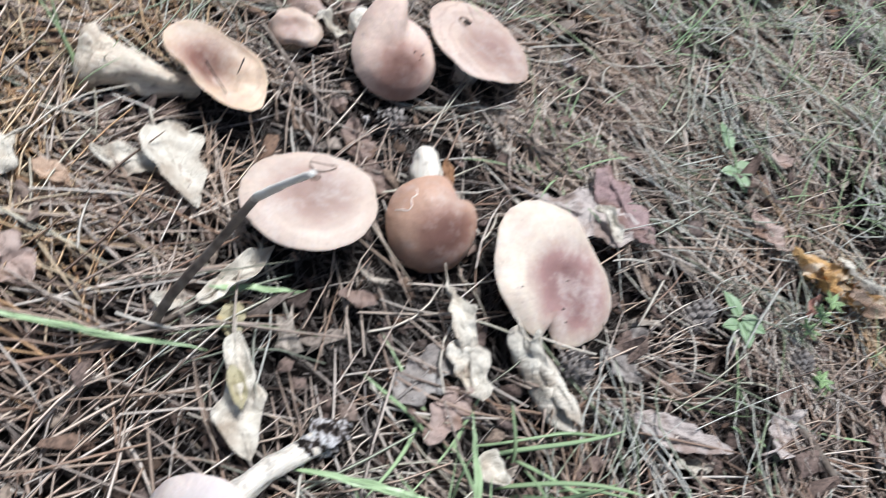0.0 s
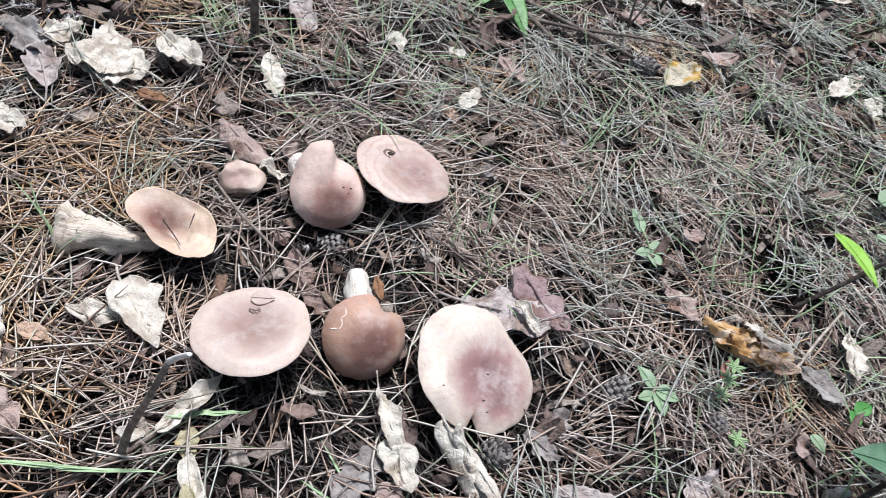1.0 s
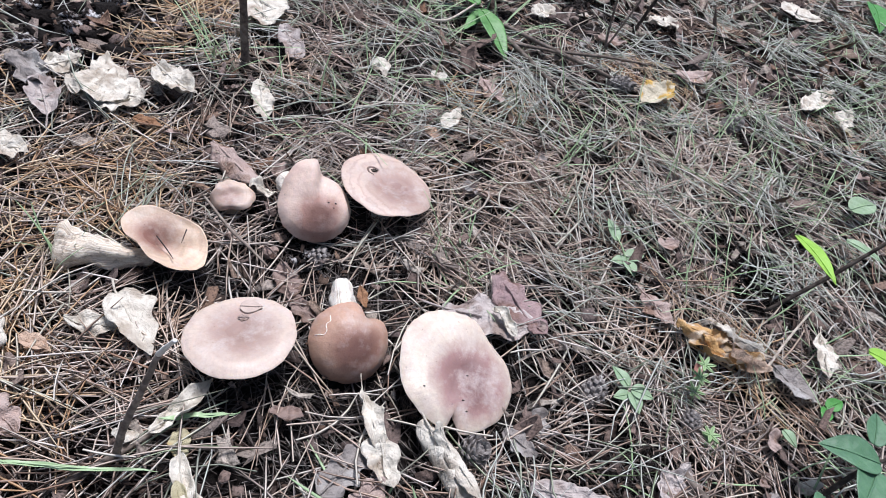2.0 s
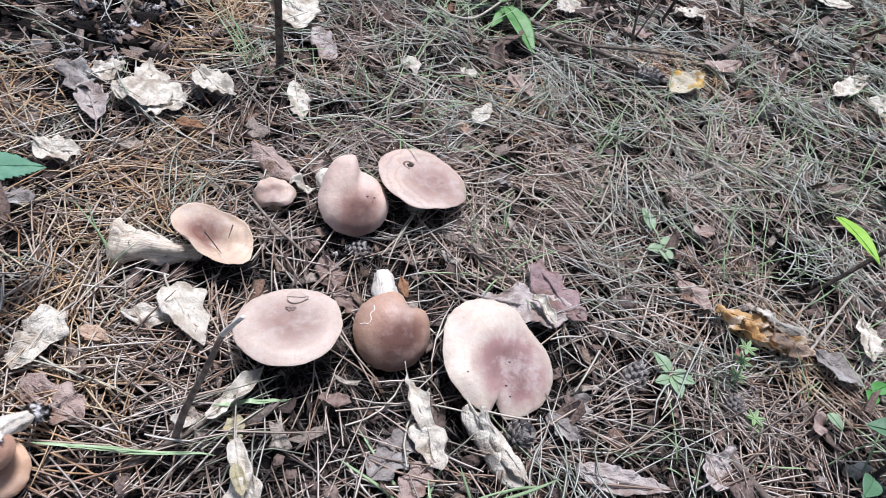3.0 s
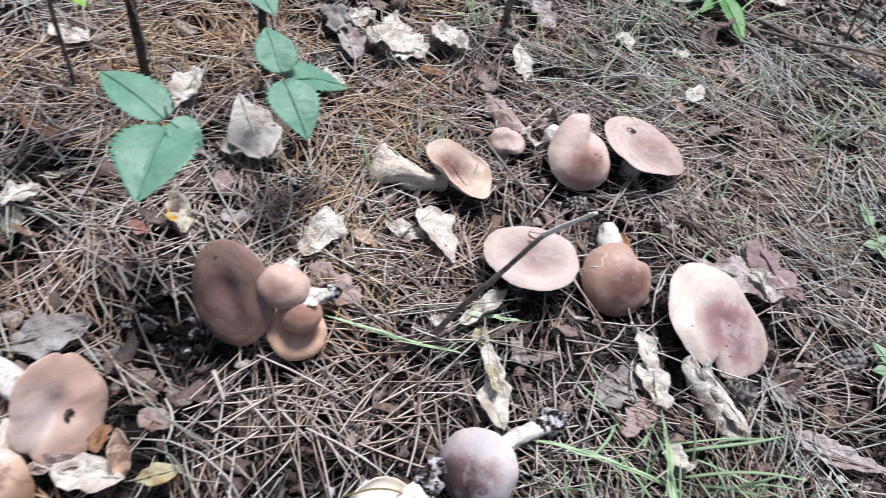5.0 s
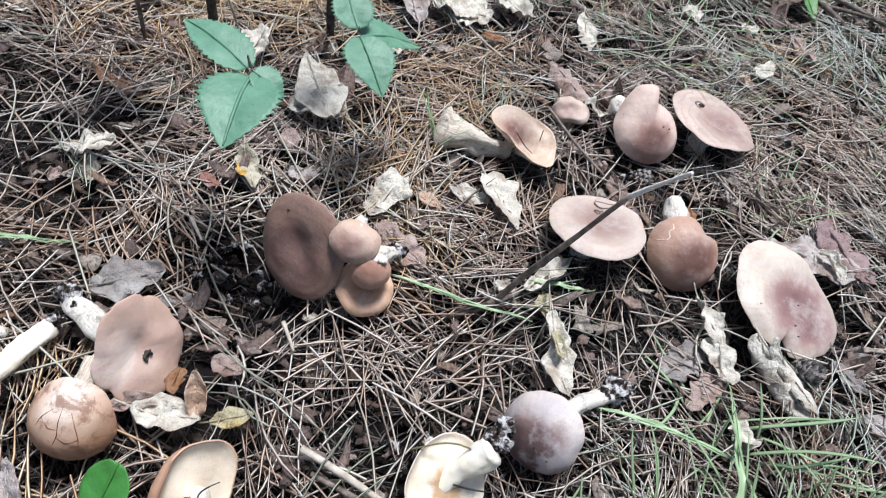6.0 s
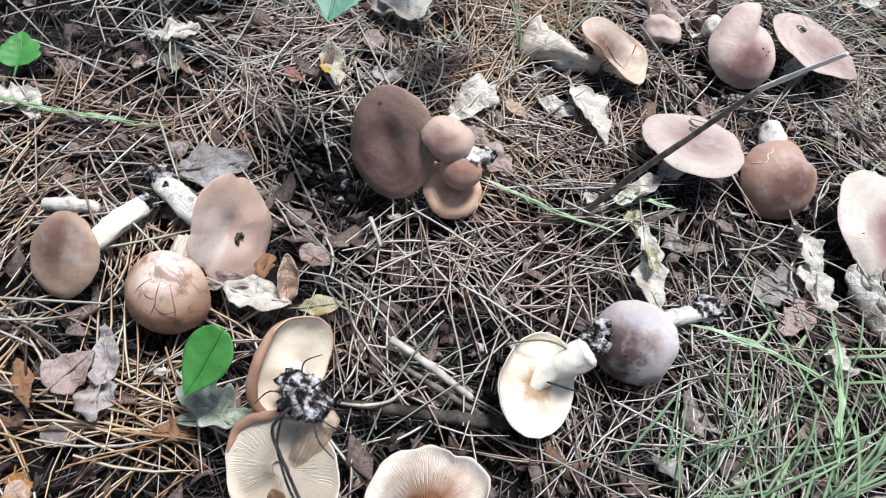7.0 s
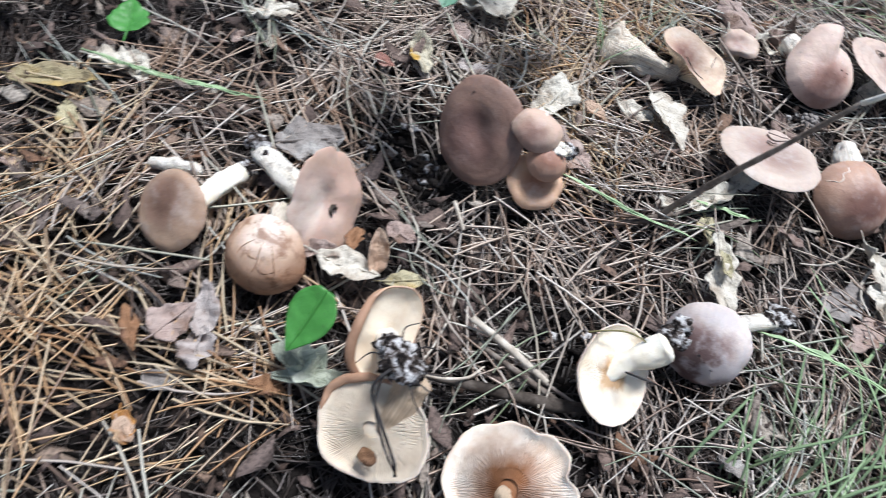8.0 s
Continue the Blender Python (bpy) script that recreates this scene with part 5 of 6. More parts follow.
leaf("pale green scrap of leaf", (-0.385, 0.099, 0.004), (-0.362, 0.078, 0.004), 0.014, YELLOW_LEAF, "long", 0.2, crumple=0.5)
leaf("reddish brown leaf scrap on needles", (-0.170, -0.013, 0.010), (-0.150, -0.008, 0.010), 0.010, BROWN_LEAF, "long", 0.2, crumple=0.5, stalk=0)
leaf("reddish brown leaf under a pink mushroom", (-0.166, 0.104, 0.010), (-0.160, 0.086, 0.012), 0.014, BROWN_LEAF, "lobed", 0.2, crumple=0.5, stalk=0)
leaf("pale crumpled leaf in green grass", (0.198, 0.184, 0.012), (0.213, 0.170, 0.014), 0.016, PALE_LEAF, "round", 0.3, 0.1, crumple=0.7, stalk=0)
leaf("tan scrap on the needles", (-0.192, 0.330, 0.010), (-0.172, 0.308, 0.010), 0.015, PINK_LEAF, "long", 0.2, crumple=0.5)

def litter_leaves():
    """Small leaf fragments scattered through the litter."""
    rng = random.Random(5)
    kinds = [(PALE_LEAF, "bleached leaf fragment in the litter"), (PINK_LEAF, "pinkish brown leaf fragment in the litter"), (GREY_LEAF, "grey leaf fragment in the litter"), (ROOT_LEAF, "brown leaf fragment in the litter"), (PINK_LEAF, "pinkish brown leaf fragment in the litter")]
    protos = []
    for k in range(10):
        mat, label = kinds[k % 5]
        me, _ = leaf_mesh("leaf_fragment", 0.022, 0.012, ("lobed", "long")[k % 2], 0.2, 0.06, 0.0, 0.6, 40 + k)
        me.materials.append(mat)
        protos.append((me, label))
    n = 0
    while n < 240:
        x, y = rng.uniform(-0.55, 1.35), rng.uniform(-0.15, 1.4)
        if not inside(np.array([x]), np.array([y]))[0]:
            continue
        if any(math.hypot(x - cap.location.x, y - cap.location.y) < args[0] + 0.016 for cap, _, args, _ in CAPS):
            continue
        me, label = protos[rng.randrange(10)]
        ob = tagged(new("leaf_fragment", me), label, "leaf fragment", "leaf fragments")
        s = rng.uniform(0.5, 1.3)
        ob.matrix_basis = pose(x, y, ground_z(x, y) + rng.uniform(0.010, 0.024), rng.gauss(0, 14), rng.gauss(0, 12), rng.uniform(0, 360)) @ Matrix.Scale(s, 4)
        n += 1


litter_leaves()

# ---------------- wood, cones, bark ----------------


def twig(label, pts, radii, mat, name="twig", rough=0.25, sides=8, side_twigs=(), steps=24):
    o = Vector(pts[0])
    base = tagged(new(name), label, name.replace("_", " "))
    base.location = o
    part("shoot", tube("shoot", [Vector(p) - o for p in pts], radii, sides, rough, next(SEEDS), steps=steps), mat, base)
    for a, b, r in side_twigs:
        part("side_shoot", tube("side_shoot", [Vector(a) - o, (Vector(a) + Vector(b)) / 2 - o + Vector((0.003, 0.002, 0.002)), Vector(b) - o], [r, r * 0.8, r * 0.5], 6, rough, next(SEEDS), steps=12), mat, base)
    return base


twig("thin dead grey stem rising from the litter", ((0.016, 0.230, -0.006), (0.029, 0.2255, 0.050), (0.046, 0.2205, 0.108), (0.060, 0.217, 0.156)), (0.0027, 0.0023, 0.0018, 0.0015), STEM_BARK, "dead_stem")
part("bleached_tip", tube("bleached_tip", [(0.044, -0.013, 0.162), (0.052, -0.022, 0.185), (0.0586, -0.031, 0.205)], [0.0015, 0.0012, 0.0009], 8, 0.2, 3, steps=10), PALE_WOOD, bpy.data.objects["dead_stem"], "bleached barkless tip")
twig("dark root lying along the ground", ((-0.02, 0.20, 0.002), (0.016, 0.225, 0.006), (0.05, 0.262, 0.004)), (0.0015, 0.003, 0.002), TWIG, "root")
twig("thin grey twig between the mushrooms", ((0.024, 0.458, 0.016), (0.050, 0.428, 0.014), (0.070, 0.412, 0.010), (0.088, 0.394, 0.010)), (0.0010, 0.0014, 0.0013, 0.0009), STEM_BARK)
twig("bleached stick with broken end", ((-0.074, 0.078, 0.017), (-0.046, 0.072, 0.014), (-0.018, 0.065, 0.009)), (0.0024, 0.0024, 0.0020), STICK, "stick", 0.15)
twig("grey split stick on soil", ((-0.064, 0.068, 0.010), (-0.030, 0.062, 0.008), (0.004, 0.055, 0.008)), (0.0016, 0.0020, 0.0016), TWIG, "stick")
twig("dark branch half buried in needles", ((-0.088, 0.036, 0.006), (-0.045, 0.045, 0.010), (-0.005, 0.056, 0.008), (0.030, 0.072, 0.004)), (0.002, 0.0035, 0.0042, 0.003), TWIG_DARK, "branch", 0.4)
twig("thin curved yellow straw", ((-0.086, 0.034, 0.012), (-0.074, 0.036, 0.016), (-0.062, 0.044, 0.014), (-0.056, 0.056, 0.010)), (0.0007, 0.0009, 0.0009, 0.0006), STICK, "straw", 0.1)
twig("forked grey branch lying in the grass", ((0.318, 0.900, 0.010), (0.360, 0.830, 0.016), (0.416, 0.745, 0.010)), (0.0030, 0.0038, 0.0020), TWIG, "branch", 0.3, side_twigs=(((0.352, 0.845, 0.014), (0.46, 0.835, 0.016), 0.003),))
twig("long grey twig lying in the grass", ((0.345, 0.898, 0.012), (0.420, 0.842, 0.018), (0.480, 0.815, 0.016), (0.552, 0.785, 0.010)), (0.003, 0.0034, 0.003, 0.002), TWIG, "twig", 0.3, side_twigs=(((0.42, 0.842, 0.018), (0.585, 0.870, 0.014), 0.0026),))
twig("pale straw leaning on a twig", ((0.541, 0.339, 0.020), (0.566, 0.366, 0.036), (0.592, 0.391, 0.052)), (0.0014, 0.0013, 0.0010), STICK, "straw", 0.1)
twig("dark sapling stem at the litter edge", ((0.018, 0.692, -0.006), (0.014, 0.690, 0.10), (0.004, 0.690, 0.24), (-0.004, 0.70, 0.45)), (0.0048, 0.0042, 0.0038, 0.003), TWIG, "sapling_stem")
twig("pale runner looping over the grass", ((0.205, 0.875, 0.02), (0.228, 0.850, 0.022), (0.258, 0.852, 0.024), (0.300, 0.905, 0.03)), (0.0016, 0.0018, 0.0018, 0.0014), STICK, "runner", 0.1)
twig("thin grey dead stem forking upwards", ((0.512, 0.897, 0.0), (0.505, 0.910, 0.05), (0.495, 0.915, 0.12), (0.488, 0.92, 0.20)), (0.0022, 0.0019, 0.0016, 0.0012), TWIG, "dead_stem", side_twigs=(((0.511, 0.899, 0.01), (0.545, 0.92, 0.13), 0.0016),))
leaf("small white chip on the needles", (-0.186, 0.014, 0.013), (-0.177, 0.017, 0.014), 0.006, PALE_LEAF, "lobed", 0.2, 0.05, crumple=0.4, stalk=0)
leaf("yellow brown leaf at the litter edge", (-0.218, -0.056, 0.008), (-0.204, -0.066, 0.008), 0.011, ORANGE_LEAF, "lobed", 0.3, 0.08, crumple=0.7)
twig("thin dead stem bent over the grass", ((0.58, 0.98, 0.0), (0.60, 0.98, 0.10), (0.65, 0.97, 0.22)), (0.003, 0.0026, 0.002), TWIG_DARK, "sapling_stem")
twig("pale torn mushroom stem piece", ((-0.303, 0.083, 0.010), (-0.288, 0.088, 0.012), (-0.273, 0.092, 0.010)), (0.0042, 0.0052, 0.0040), STEM, "torn_mushroom", 0.5)
leaf("broken pinkish brown bark piece with pale end", (0.016, 0.532, 0.016), (0.066, 0.486, 0.014), 0.040, PINK_LEAF, "long", 0.05, 0.0, roll=-1.6, crumple=0.5, stalk=0, name="bark_piece", group="")
leaf("whitish torn bark end", (0.060, 0.490, 0.014), (0.080, 0.474, 0.012), 0.018, PALE_LEAF, "lobed", 0.2, 0.1, roll=-1.2, crumple=0.9, stalk=0, name="bark_piece", group="")
twig("pale splinter in the litter", ((-0.118, 0.155, 0.014), (-0.104, 0.138, 0.012)), (0.0016, 0.0010), STICK, "splinter")
twig("pale splinter near a stump root", ((-0.215, 0.214, 0.014), (-0.200, 0.200, 0.010)), (0.0015, 0.0010), STICK, "splinter")
twig("grey stick lying by the grass", ((0.430, 0.240, 0.012), (0.452, 0.205, 0.012)), (0.0035, 0.0030), TWIG, "stick")


def rotten_bark():
    base = tagged(new("rotten_bark"), "crumpled rotten orange bark with pale inner face", "bark")
    base.location = (0.509, 0.361, 0.014)
    strips = (((0.464, 0.384, 0.020), (0.512, 0.366, 0.028), 0.032, BARK_ORANGE, -1.2), ((0.484, 0.368, 0.020), (0.546, 0.348, 0.022), 0.034, BARK_ORANGE, -1.1), ((0.498, 0.378, 0.030), (0.552, 0.352, 0.024), 0.024, PALE_LEAF, -0.8),
              ((0.474, 0.364, 0.016), (0.526, 0.342, 0.018), 0.024, BARK_ORANGE, 0.9), ((0.505, 0.356, 0.028), (0.548, 0.338, 0.020), 0.016, TAN_LEAF, -1.0))
    for a, b, w, mat, rl in strips:
        leaf("", a, b, w * 0.8, mat, "round", 0.1, 0.04, roll=rl * 1.2, crumple=0.8, stalk=0, name="bark_strip", parent=base)


rotten_bark()


def pine_cone(label, c, length, radius, aim, seed):
    base = tagged(new("pine_cone"), label, "pine cone", "pine cones")
    base.matrix_basis = basis(c, aim)
    core = part("core", lump("core", (0, 0, 0), (radius * 0.7, radius * 0.7, length * 0.45), seed, 0.1, 2), CONE, base)
    co, quads = [], []
    n = 54
    for k in range(n):
        t = (k + 0.5) / n
        a = k * 2.39996
        r = radius * math.sin(math.pi * (0.08 + 0.86 * t)) ** 0.7
        z = length * (t - 0.5)
        out, side = Vector((math.cos(a), math.sin(a), 0)), Vector((-math.sin(a), math.cos(a), 0))
        s = radius * 0.36
        p = out * r * 0.72 + Vector((0, 0, z))
        q = out * r * 1.05 + Vector((0, 0, z + s * 0.7))
        b = len(co)
        for base_p, w, h in ((p, 0.7, 0.25), (q, 1.0, 0.42)):
            for i, j in ((-1, -1), (1, -1), (1, 1), (-1, 1)):
                co.append(base_p + side * s * w * i * 0.6 + Vector((0, 0, 1)) * s * h * j)
        tip = out * r * 1.12 + Vector((0, 0, z + s * 0.75))
        co += [tip] * 1
        quads += [(b, b + 1, b + 5, b + 4), (b + 1, b + 2, b + 6, b + 5), (b + 2, b + 3, b + 7, b + 6), (b + 3, b, b + 4, b + 7), (b + 4, b + 5, b + 8, b + 8), (b + 5, b + 6, b + 8, b + 8), (b + 6, b + 7, b + 8, b + 8), (b + 7, b + 4, b + 8, b + 8)]
    me = bpy.data.meshes.new("scaly_shell")
    me.from_pydata([tuple(v) for v in co], [], [q if len(set(q)) == 4 else q[:3] for q in quads])
    part("scaly_shell", me, CONE, base)


pine_cone("weathered grey pine cone in the needles", (0.371, 0.309, 0.001), 0.028, 0.0105, (0.5, 0.6, 0.4), 1)
pine_cone("dark pine cone under a cap edge", (0.258, 0.246, 0.010), 0.026, 0.0105, (0.3, -0.2, 0.9), 2)
pine_cone("dark pine cone half under a mushroom", (0.126, 0.422, -0.008), 0.024, 0.0095, (0.6, 0.5, 0.3), 3)
pine_cone("grey pine cone by a fallen branch", (0.511, 0.801, 0.012), 0.036, 0.012, (0.8, -0.3, 0.2), 4)
pine_cone("dark pine cone in the grass", (0.672, 0.755, 0.012), 0.036, 0.013, (0.8, 0.4, 0.2), 5)
pine_cone("grey pine cone on the open side", (0.455, 0.287, 0.006), 0.018, 0.008, (0.2, 0.6, 0.6), 6)


def soil_heap(label, c, spread, n, seed, size=(0.002, 0.0055)):
    rng = random.Random(seed)
    base = tagged(new("soil_heap"), label, "soil")
    base.location = c
    for k in range(n):
        s = rng.uniform(*size)
        part("clod", lump("clod", (rng.gauss(0, spread), rng.gauss(0, spread), rng.uniform(-0.004, 0.006)), (s, s * rng.uniform(0.5, 1), s * 0.7), seed + k, 0.9, 2), SOIL if k % 3 == 0 else HUMUS, base)


soil_heap("loose black soil with white threads", (-0.184, 0.200, -0.006), 0.014, 24, 20)
soil_heap("dark soil thrown up beside a mushroom", (-0.155, 0.176, -0.008), 0.016, 18, 60)
soil_heap("dark hollow with loose earth", (0.60, 0.48, -0.012), 0.022, 22, 100)
soil_heap("dark earth at the foot of a stump", (-0.19, 0.74, -0.006), 0.07, 60, 140, (0.006, 0.018))
soil_heap("bare black soil between needles", (-0.02, 0.10, -0.008), 0.014, 14, 200)
soil_heap("dark soil under a domed cap", (0.118, 0.418, -0.004), 0.010, 12, 220)

# small marks and fibres on the mushrooms
DARK_FIBRE = bark_material("black_root_fibre", (0.012, 0.011, 0.012), (0.03, 0.027, 0.028), (0.07, 0.065, 0.065))


def fibre(label, pts, r):
    o = Vector(pts[0])
    ob = part("root_fibre", tube("root_fibre", [Vector(p) - o for p in pts], [r] * (len(pts) - 1) + [r * 0.5], 6, 0.2, next(SEEDS), steps=18), OLIVE_STALK if "stalk" in label else DARK_FIBRE)
    ob.location = o
    tagged(ob, label, "root fibre")


fibre("black root fibre hanging over gills", ((-0.100, 0.006, 0.070), (-0.104, -0.004, 0.064), (-0.094, -0.014, 0.056), (-0.080, -0.026, 0.048), (-0.077, -0.030, 0.040)), 0.0008)
fibre("thin black root fibre over gills", ((-0.102, 0.004, 0.068), (-0.100, -0.008, 0.058), (-0.088, -0.022, 0.052), (-0.076, -0.030, 0.042)), 0.0006)
fibre("long curved grass stalk over cream gills", ((-0.012, 0.088, 0.044), (0.006, 0.096, 0.048), (0.022, 0.098, 0.044), (0.034, 0.094, 0.034)), 0.0006)
fibre("dark needle lying on cream gills", ((0.016, 0.078, 0.038), (0.028, 0.078, 0.040), (0.040, 0.082, 0.034)), 0.0006)
fibre("dark needle in a funnel cap", ((0.000, 0.400, 0.023), (0.010, 0.390, 0.020), (0.018, 0.378, 0.024)), 0.0005)
fibre("short dark needle in a funnel cap", ((0.022, 0.405, 0.030), (0.021, 0.392, 0.028)), 0.0005)
CRACK = flesh_material("white_crack", (0.92, 0.86, 0.78), (0.7, 0.58, 0.48))
scar = part("cap_scar", lump("cap_scar", (0, 0, 0), (0.0028, 0.0021, 0.0009), 4, 0.9, 3), TWIG_DARK, CAPS[3][0], "black scar", Matrix.Translation(on_cap(3, -0.22, 0.40, 0.0005)))
part("scar_rim", tube("scar_rim", [on_cap(3, -0.23 + 0.13 * math.cos(a), 0.40 + 0.11 * math.sin(a), 0.0003) for a in (0.2, 1.0, 1.9, 2.8, 3.7, 4.6)], [0.0006, 0.0010, 0.0008, 0.0011, 0.0008, 0.0005], 6, 0.7, 3, steps=24), PINK_LEAF, CAPS[3][0], "raised brown rim of a scar")
# no opening is cut: a dark lump stands for the shaded inside of the hole
hole = part("hole_shade_lump", lump("hole_shade_lump", (0, 0, 0), (0.0036, 0.0042, 0.0018), 7, 1.0, 3), TWIG_DARK, CAPS[12][0], "dark lump for the shade inside a gnawed hole", Matrix.Translation(on_cap(12, -0.15, -0.1, -0.001)))
scab = part("white_scab", lump("white_scab", (0, 0, 0), (0.0042, 0.0034, 0.0016), 8, 1.0, 3), STEM, CAPS[10][0], "white scab", Matrix.Translation(on_cap(10, 0.22, 0.52, 0.0004)))
spot = part("brown_spot", lump("brown_spot", (0, 0, 0), (0.0050, 0.0045, 0.0006), 9, 0.3, 2), BROWN_LEAF, CAPS[15][0], "brown bruise")
spot.matrix_basis = basis((0.004, -0.014, 0.001), (-0.25, -0.62, 0.74))

ROLLED_SKIN = flesh_material("rolled_brown_skin", (0.46, 0.28, 0.185), (0.27, 0.15, 0.095), 45)


def rolled_margin(k, aim, spread, r):
    """The brown outer skin rolled over the rim on one side of an upturned cap."""
    base, m, (ra, rb, dome, dip, thick, wave, roll, notches, seed, power), lobe = CAPS[k]

    def rim(a, s=0.965):
        f = 1 + (cap_radius(a, wave, notches, seed) - 1) * s ** 3
        return m @ Vector((ra * s * f * math.cos(a), rb * s * f * math.sin(a), cap_height(s, a, (ra + rb) / 2, dome, dip, wave, roll, seed, power) - r * 0.3))
    mid = max((2 * math.pi * q / 90 for q in range(90)), key=lambda a: rim(a).dot(Vector(aim)))
    arc = [mid + radians(spread) * (q / 6 - 1) for q in range(13)]
    rad = [r * (0.15 + 0.85 * math.sin(math.pi * q / 12) ** 0.7) for q in range(13)]
    part("rolled_margin", tube("rolled_margin", [rim(a) for a in arc], rad, 14, 0.15, 3, steps=48), ROLLED_SKIN, base, "brown rolled rim")


rolled_margin(14, (-1.0, -0.15, 0.0), 80, 0.0028)
rolled_margin(15, (-0.6, 0.8, 0.3), 50, 0.0026)
part("skin_crack", tube("skin_crack", [on_cap(5, x, y, 0.0002) for x, y in ((-0.90, 0.02), (-0.80, 0.07), (-0.71, 0.08), (-0.66, 0.20), (-0.70, 0.33), (-0.62, 0.44), (-0.64, 0.56))], [0.0002, 0.0004, 0.0003, 0.0005, 0.0003, 0.0004, 0.0002], 6, 0.8, 4, steps=20), CRACK, CAPS[5][0], "white split in the skin")
for line in (((-0.12, 0.52), (-0.05, 0.22), (0.02, -0.10), (0.0, -0.34)), ((0.10, 0.48), (0.30, 0.22), (0.46, -0.05), (0.52, -0.3)), ((-0.30, 0.42), (-0.46, 0.16), (-0.52, -0.1)), ((0.46, -0.05), (0.25, -0.20), (0.02, -0.12)), ((-0.46, 0.16), (-0.22, 0.02), (-0.02, 0.05))):
    part("skin_crack", tube("skin_crack", [on_cap(13, x, y, 0.0001) for x, y in line], [0.00015] + [0.00035] * (len(line) - 2) + [0.0001], 6, 0.9, 4, steps=20), BROWN_LEAF, CAPS[13][0], "brown crack in the skin")
for a, b, c in (((-0.094, 0.014, 0.066), (-0.084, 0.012, 0.070), (-0.075, 0.017, 0.064)), ((-0.092, 0.010, 0.064), (-0.080, 0.006, 0.066), (-0.070, 0.008, 0.058)), ((-0.096, 0.016, 0.068), (-0.090, 0.022, 0.074), (-0.080, 0.026, 0.068)), ((-0.104, 0.012, 0.066), (-0.112, 0.010, 0.068), (-0.117, 0.004, 0.062)), ((-0.100, 0.018, 0.069), (-0.103, 0.027, 0.072), (-0.098, 0.036, 0.066)), ((-0.090, 0.008, 0.062), (-0.083, -0.001, 0.062), (-0.074, -0.004, 0.054))):
    fibre("short black root fibre in clinging soil", (a, b, c), 0.0004)
for k, x, y, s in ((2, 0.25, 0.05, 0.0011), (2, 0.45, 0.1, 0.0012), (2, 0.42, -0.05, 0.0008), (6, 0.15, -0.12, 0.0009), (6, 0.05, -0.55, 0.001), (6, 0.12, -0.7, 0.0009), (6, -0.6, -0.45, 0.0008), (18, -0.1, -0.25, 0.0011), (18, 0.2, -0.55, 0.0009), (7, 0.7, 0.15, 0.0012)):
    part("speck", lump("speck", (0, 0, 0), (s, s * 0.7, s * 0.35), k + 3, 0.6, 1), DARK_FIBRE, CAPS[k][0], "", Matrix.Translation(on_cap(k, x, y, 0.0002)))
SCRAP_AT = Vector((0.081, 0.312, 0.034))
leaf("pale dry leaf scrap stuck on a cap", SCRAP_AT + on_cap(4, 0.55, 0.20, 0.0019), SCRAP_AT + on_cap(4, 0.62, -0.22, 0.0019), 0.012, SCRAP, "ovate", 0.0, 0.03, crumple=0.05, stalk=0, name="leaf_scrap")
leaf("small grey flake on a cap", SCRAP_AT + on_cap(4, 0.30, 0.16, 0.0011), SCRAP_AT + on_cap(4, 0.34, -0.04, 0.0011), 0.006, PINK_LEAF, "lobed", 0.02, 0.01, crumple=0.12, stalk=0, name="leaf_scrap")

# ---------------- green plants ----------------


def bramble():
    base = tagged(new("bramble_sapling"), "young bramble with blue green toothed leaves", "bramble")
    base.location = (-0.207, 0.48, -0.006)
    o = base.location
    part("stem", tube("stem", [Vector(p) - o for p in ((-0.207, 0.48, -0.006), (-0.207, 0.48, 0.12), (-0.200, 0.475, 0.30), (-0.19, 0.48, 0.42))], [0.0042, 0.004, 0.0034, 0.003], 10, 0.15, 1), TWIG_DARK, base)
    part("stem", tube("stem", [Vector(p) - o for p in ((-0.297, 0.417, -0.006), (-0.296, 0.418, 0.12), (-0.285, 0.41, 0.30), (-0.27, 0.42, 0.42))], [0.0046, 0.0042, 0.0036, 0.003], 10, 0.15, 2), TWIG_DARK, base)
    fans = (((-0.1335, 0.336, 0.1235), (-0.207, 0.479, 0.095), (((-0.102, 0.298, 0.105), 0.030), ((-0.0955, 0.3825, 0.0955), 0.032), ((-0.158, 0.367, 0.139), 0.025))),
            ((-0.172, 0.246, 0.140), (-0.296, 0.417, 0.10), (((-0.164, 0.187, 0.131), 0.038), ((-0.150, 0.242, 0.128), 0.018), ((-0.226, 0.268, 0.146), 0.026))),
            ((-0.188, 0.408, 0.150), (-0.206, 0.478, 0.13), (((-0.156, 0.382, 0.140), 0.024), ((-0.150, 0.43, 0.15), 0.026))))
    for hub, foot, leaflets in fans:
        part("leaf_stalk", tube("leaf_stalk", [Vector(foot) - o, (Vector(foot) + Vector(hub)) / 2 + Vector((0, 0, 0.012)) - o, Vector(hub) - o], [0.0009, 0.0008, 0.0007], 6, 0.1, 5, steps=12), TWIG_DARK, base)
        for tip_at, w in leaflets:
            near = Vector(hub).lerp(Vector(tip_at), 0.06)
            leaf("", near, tip_at, w * 1.22, BLUE_LEAF, "ovate", 0.16, -0.06, crumple=0.08, stalk=0, name="leaflet", parent=base, serrate=0.18)


bramble()


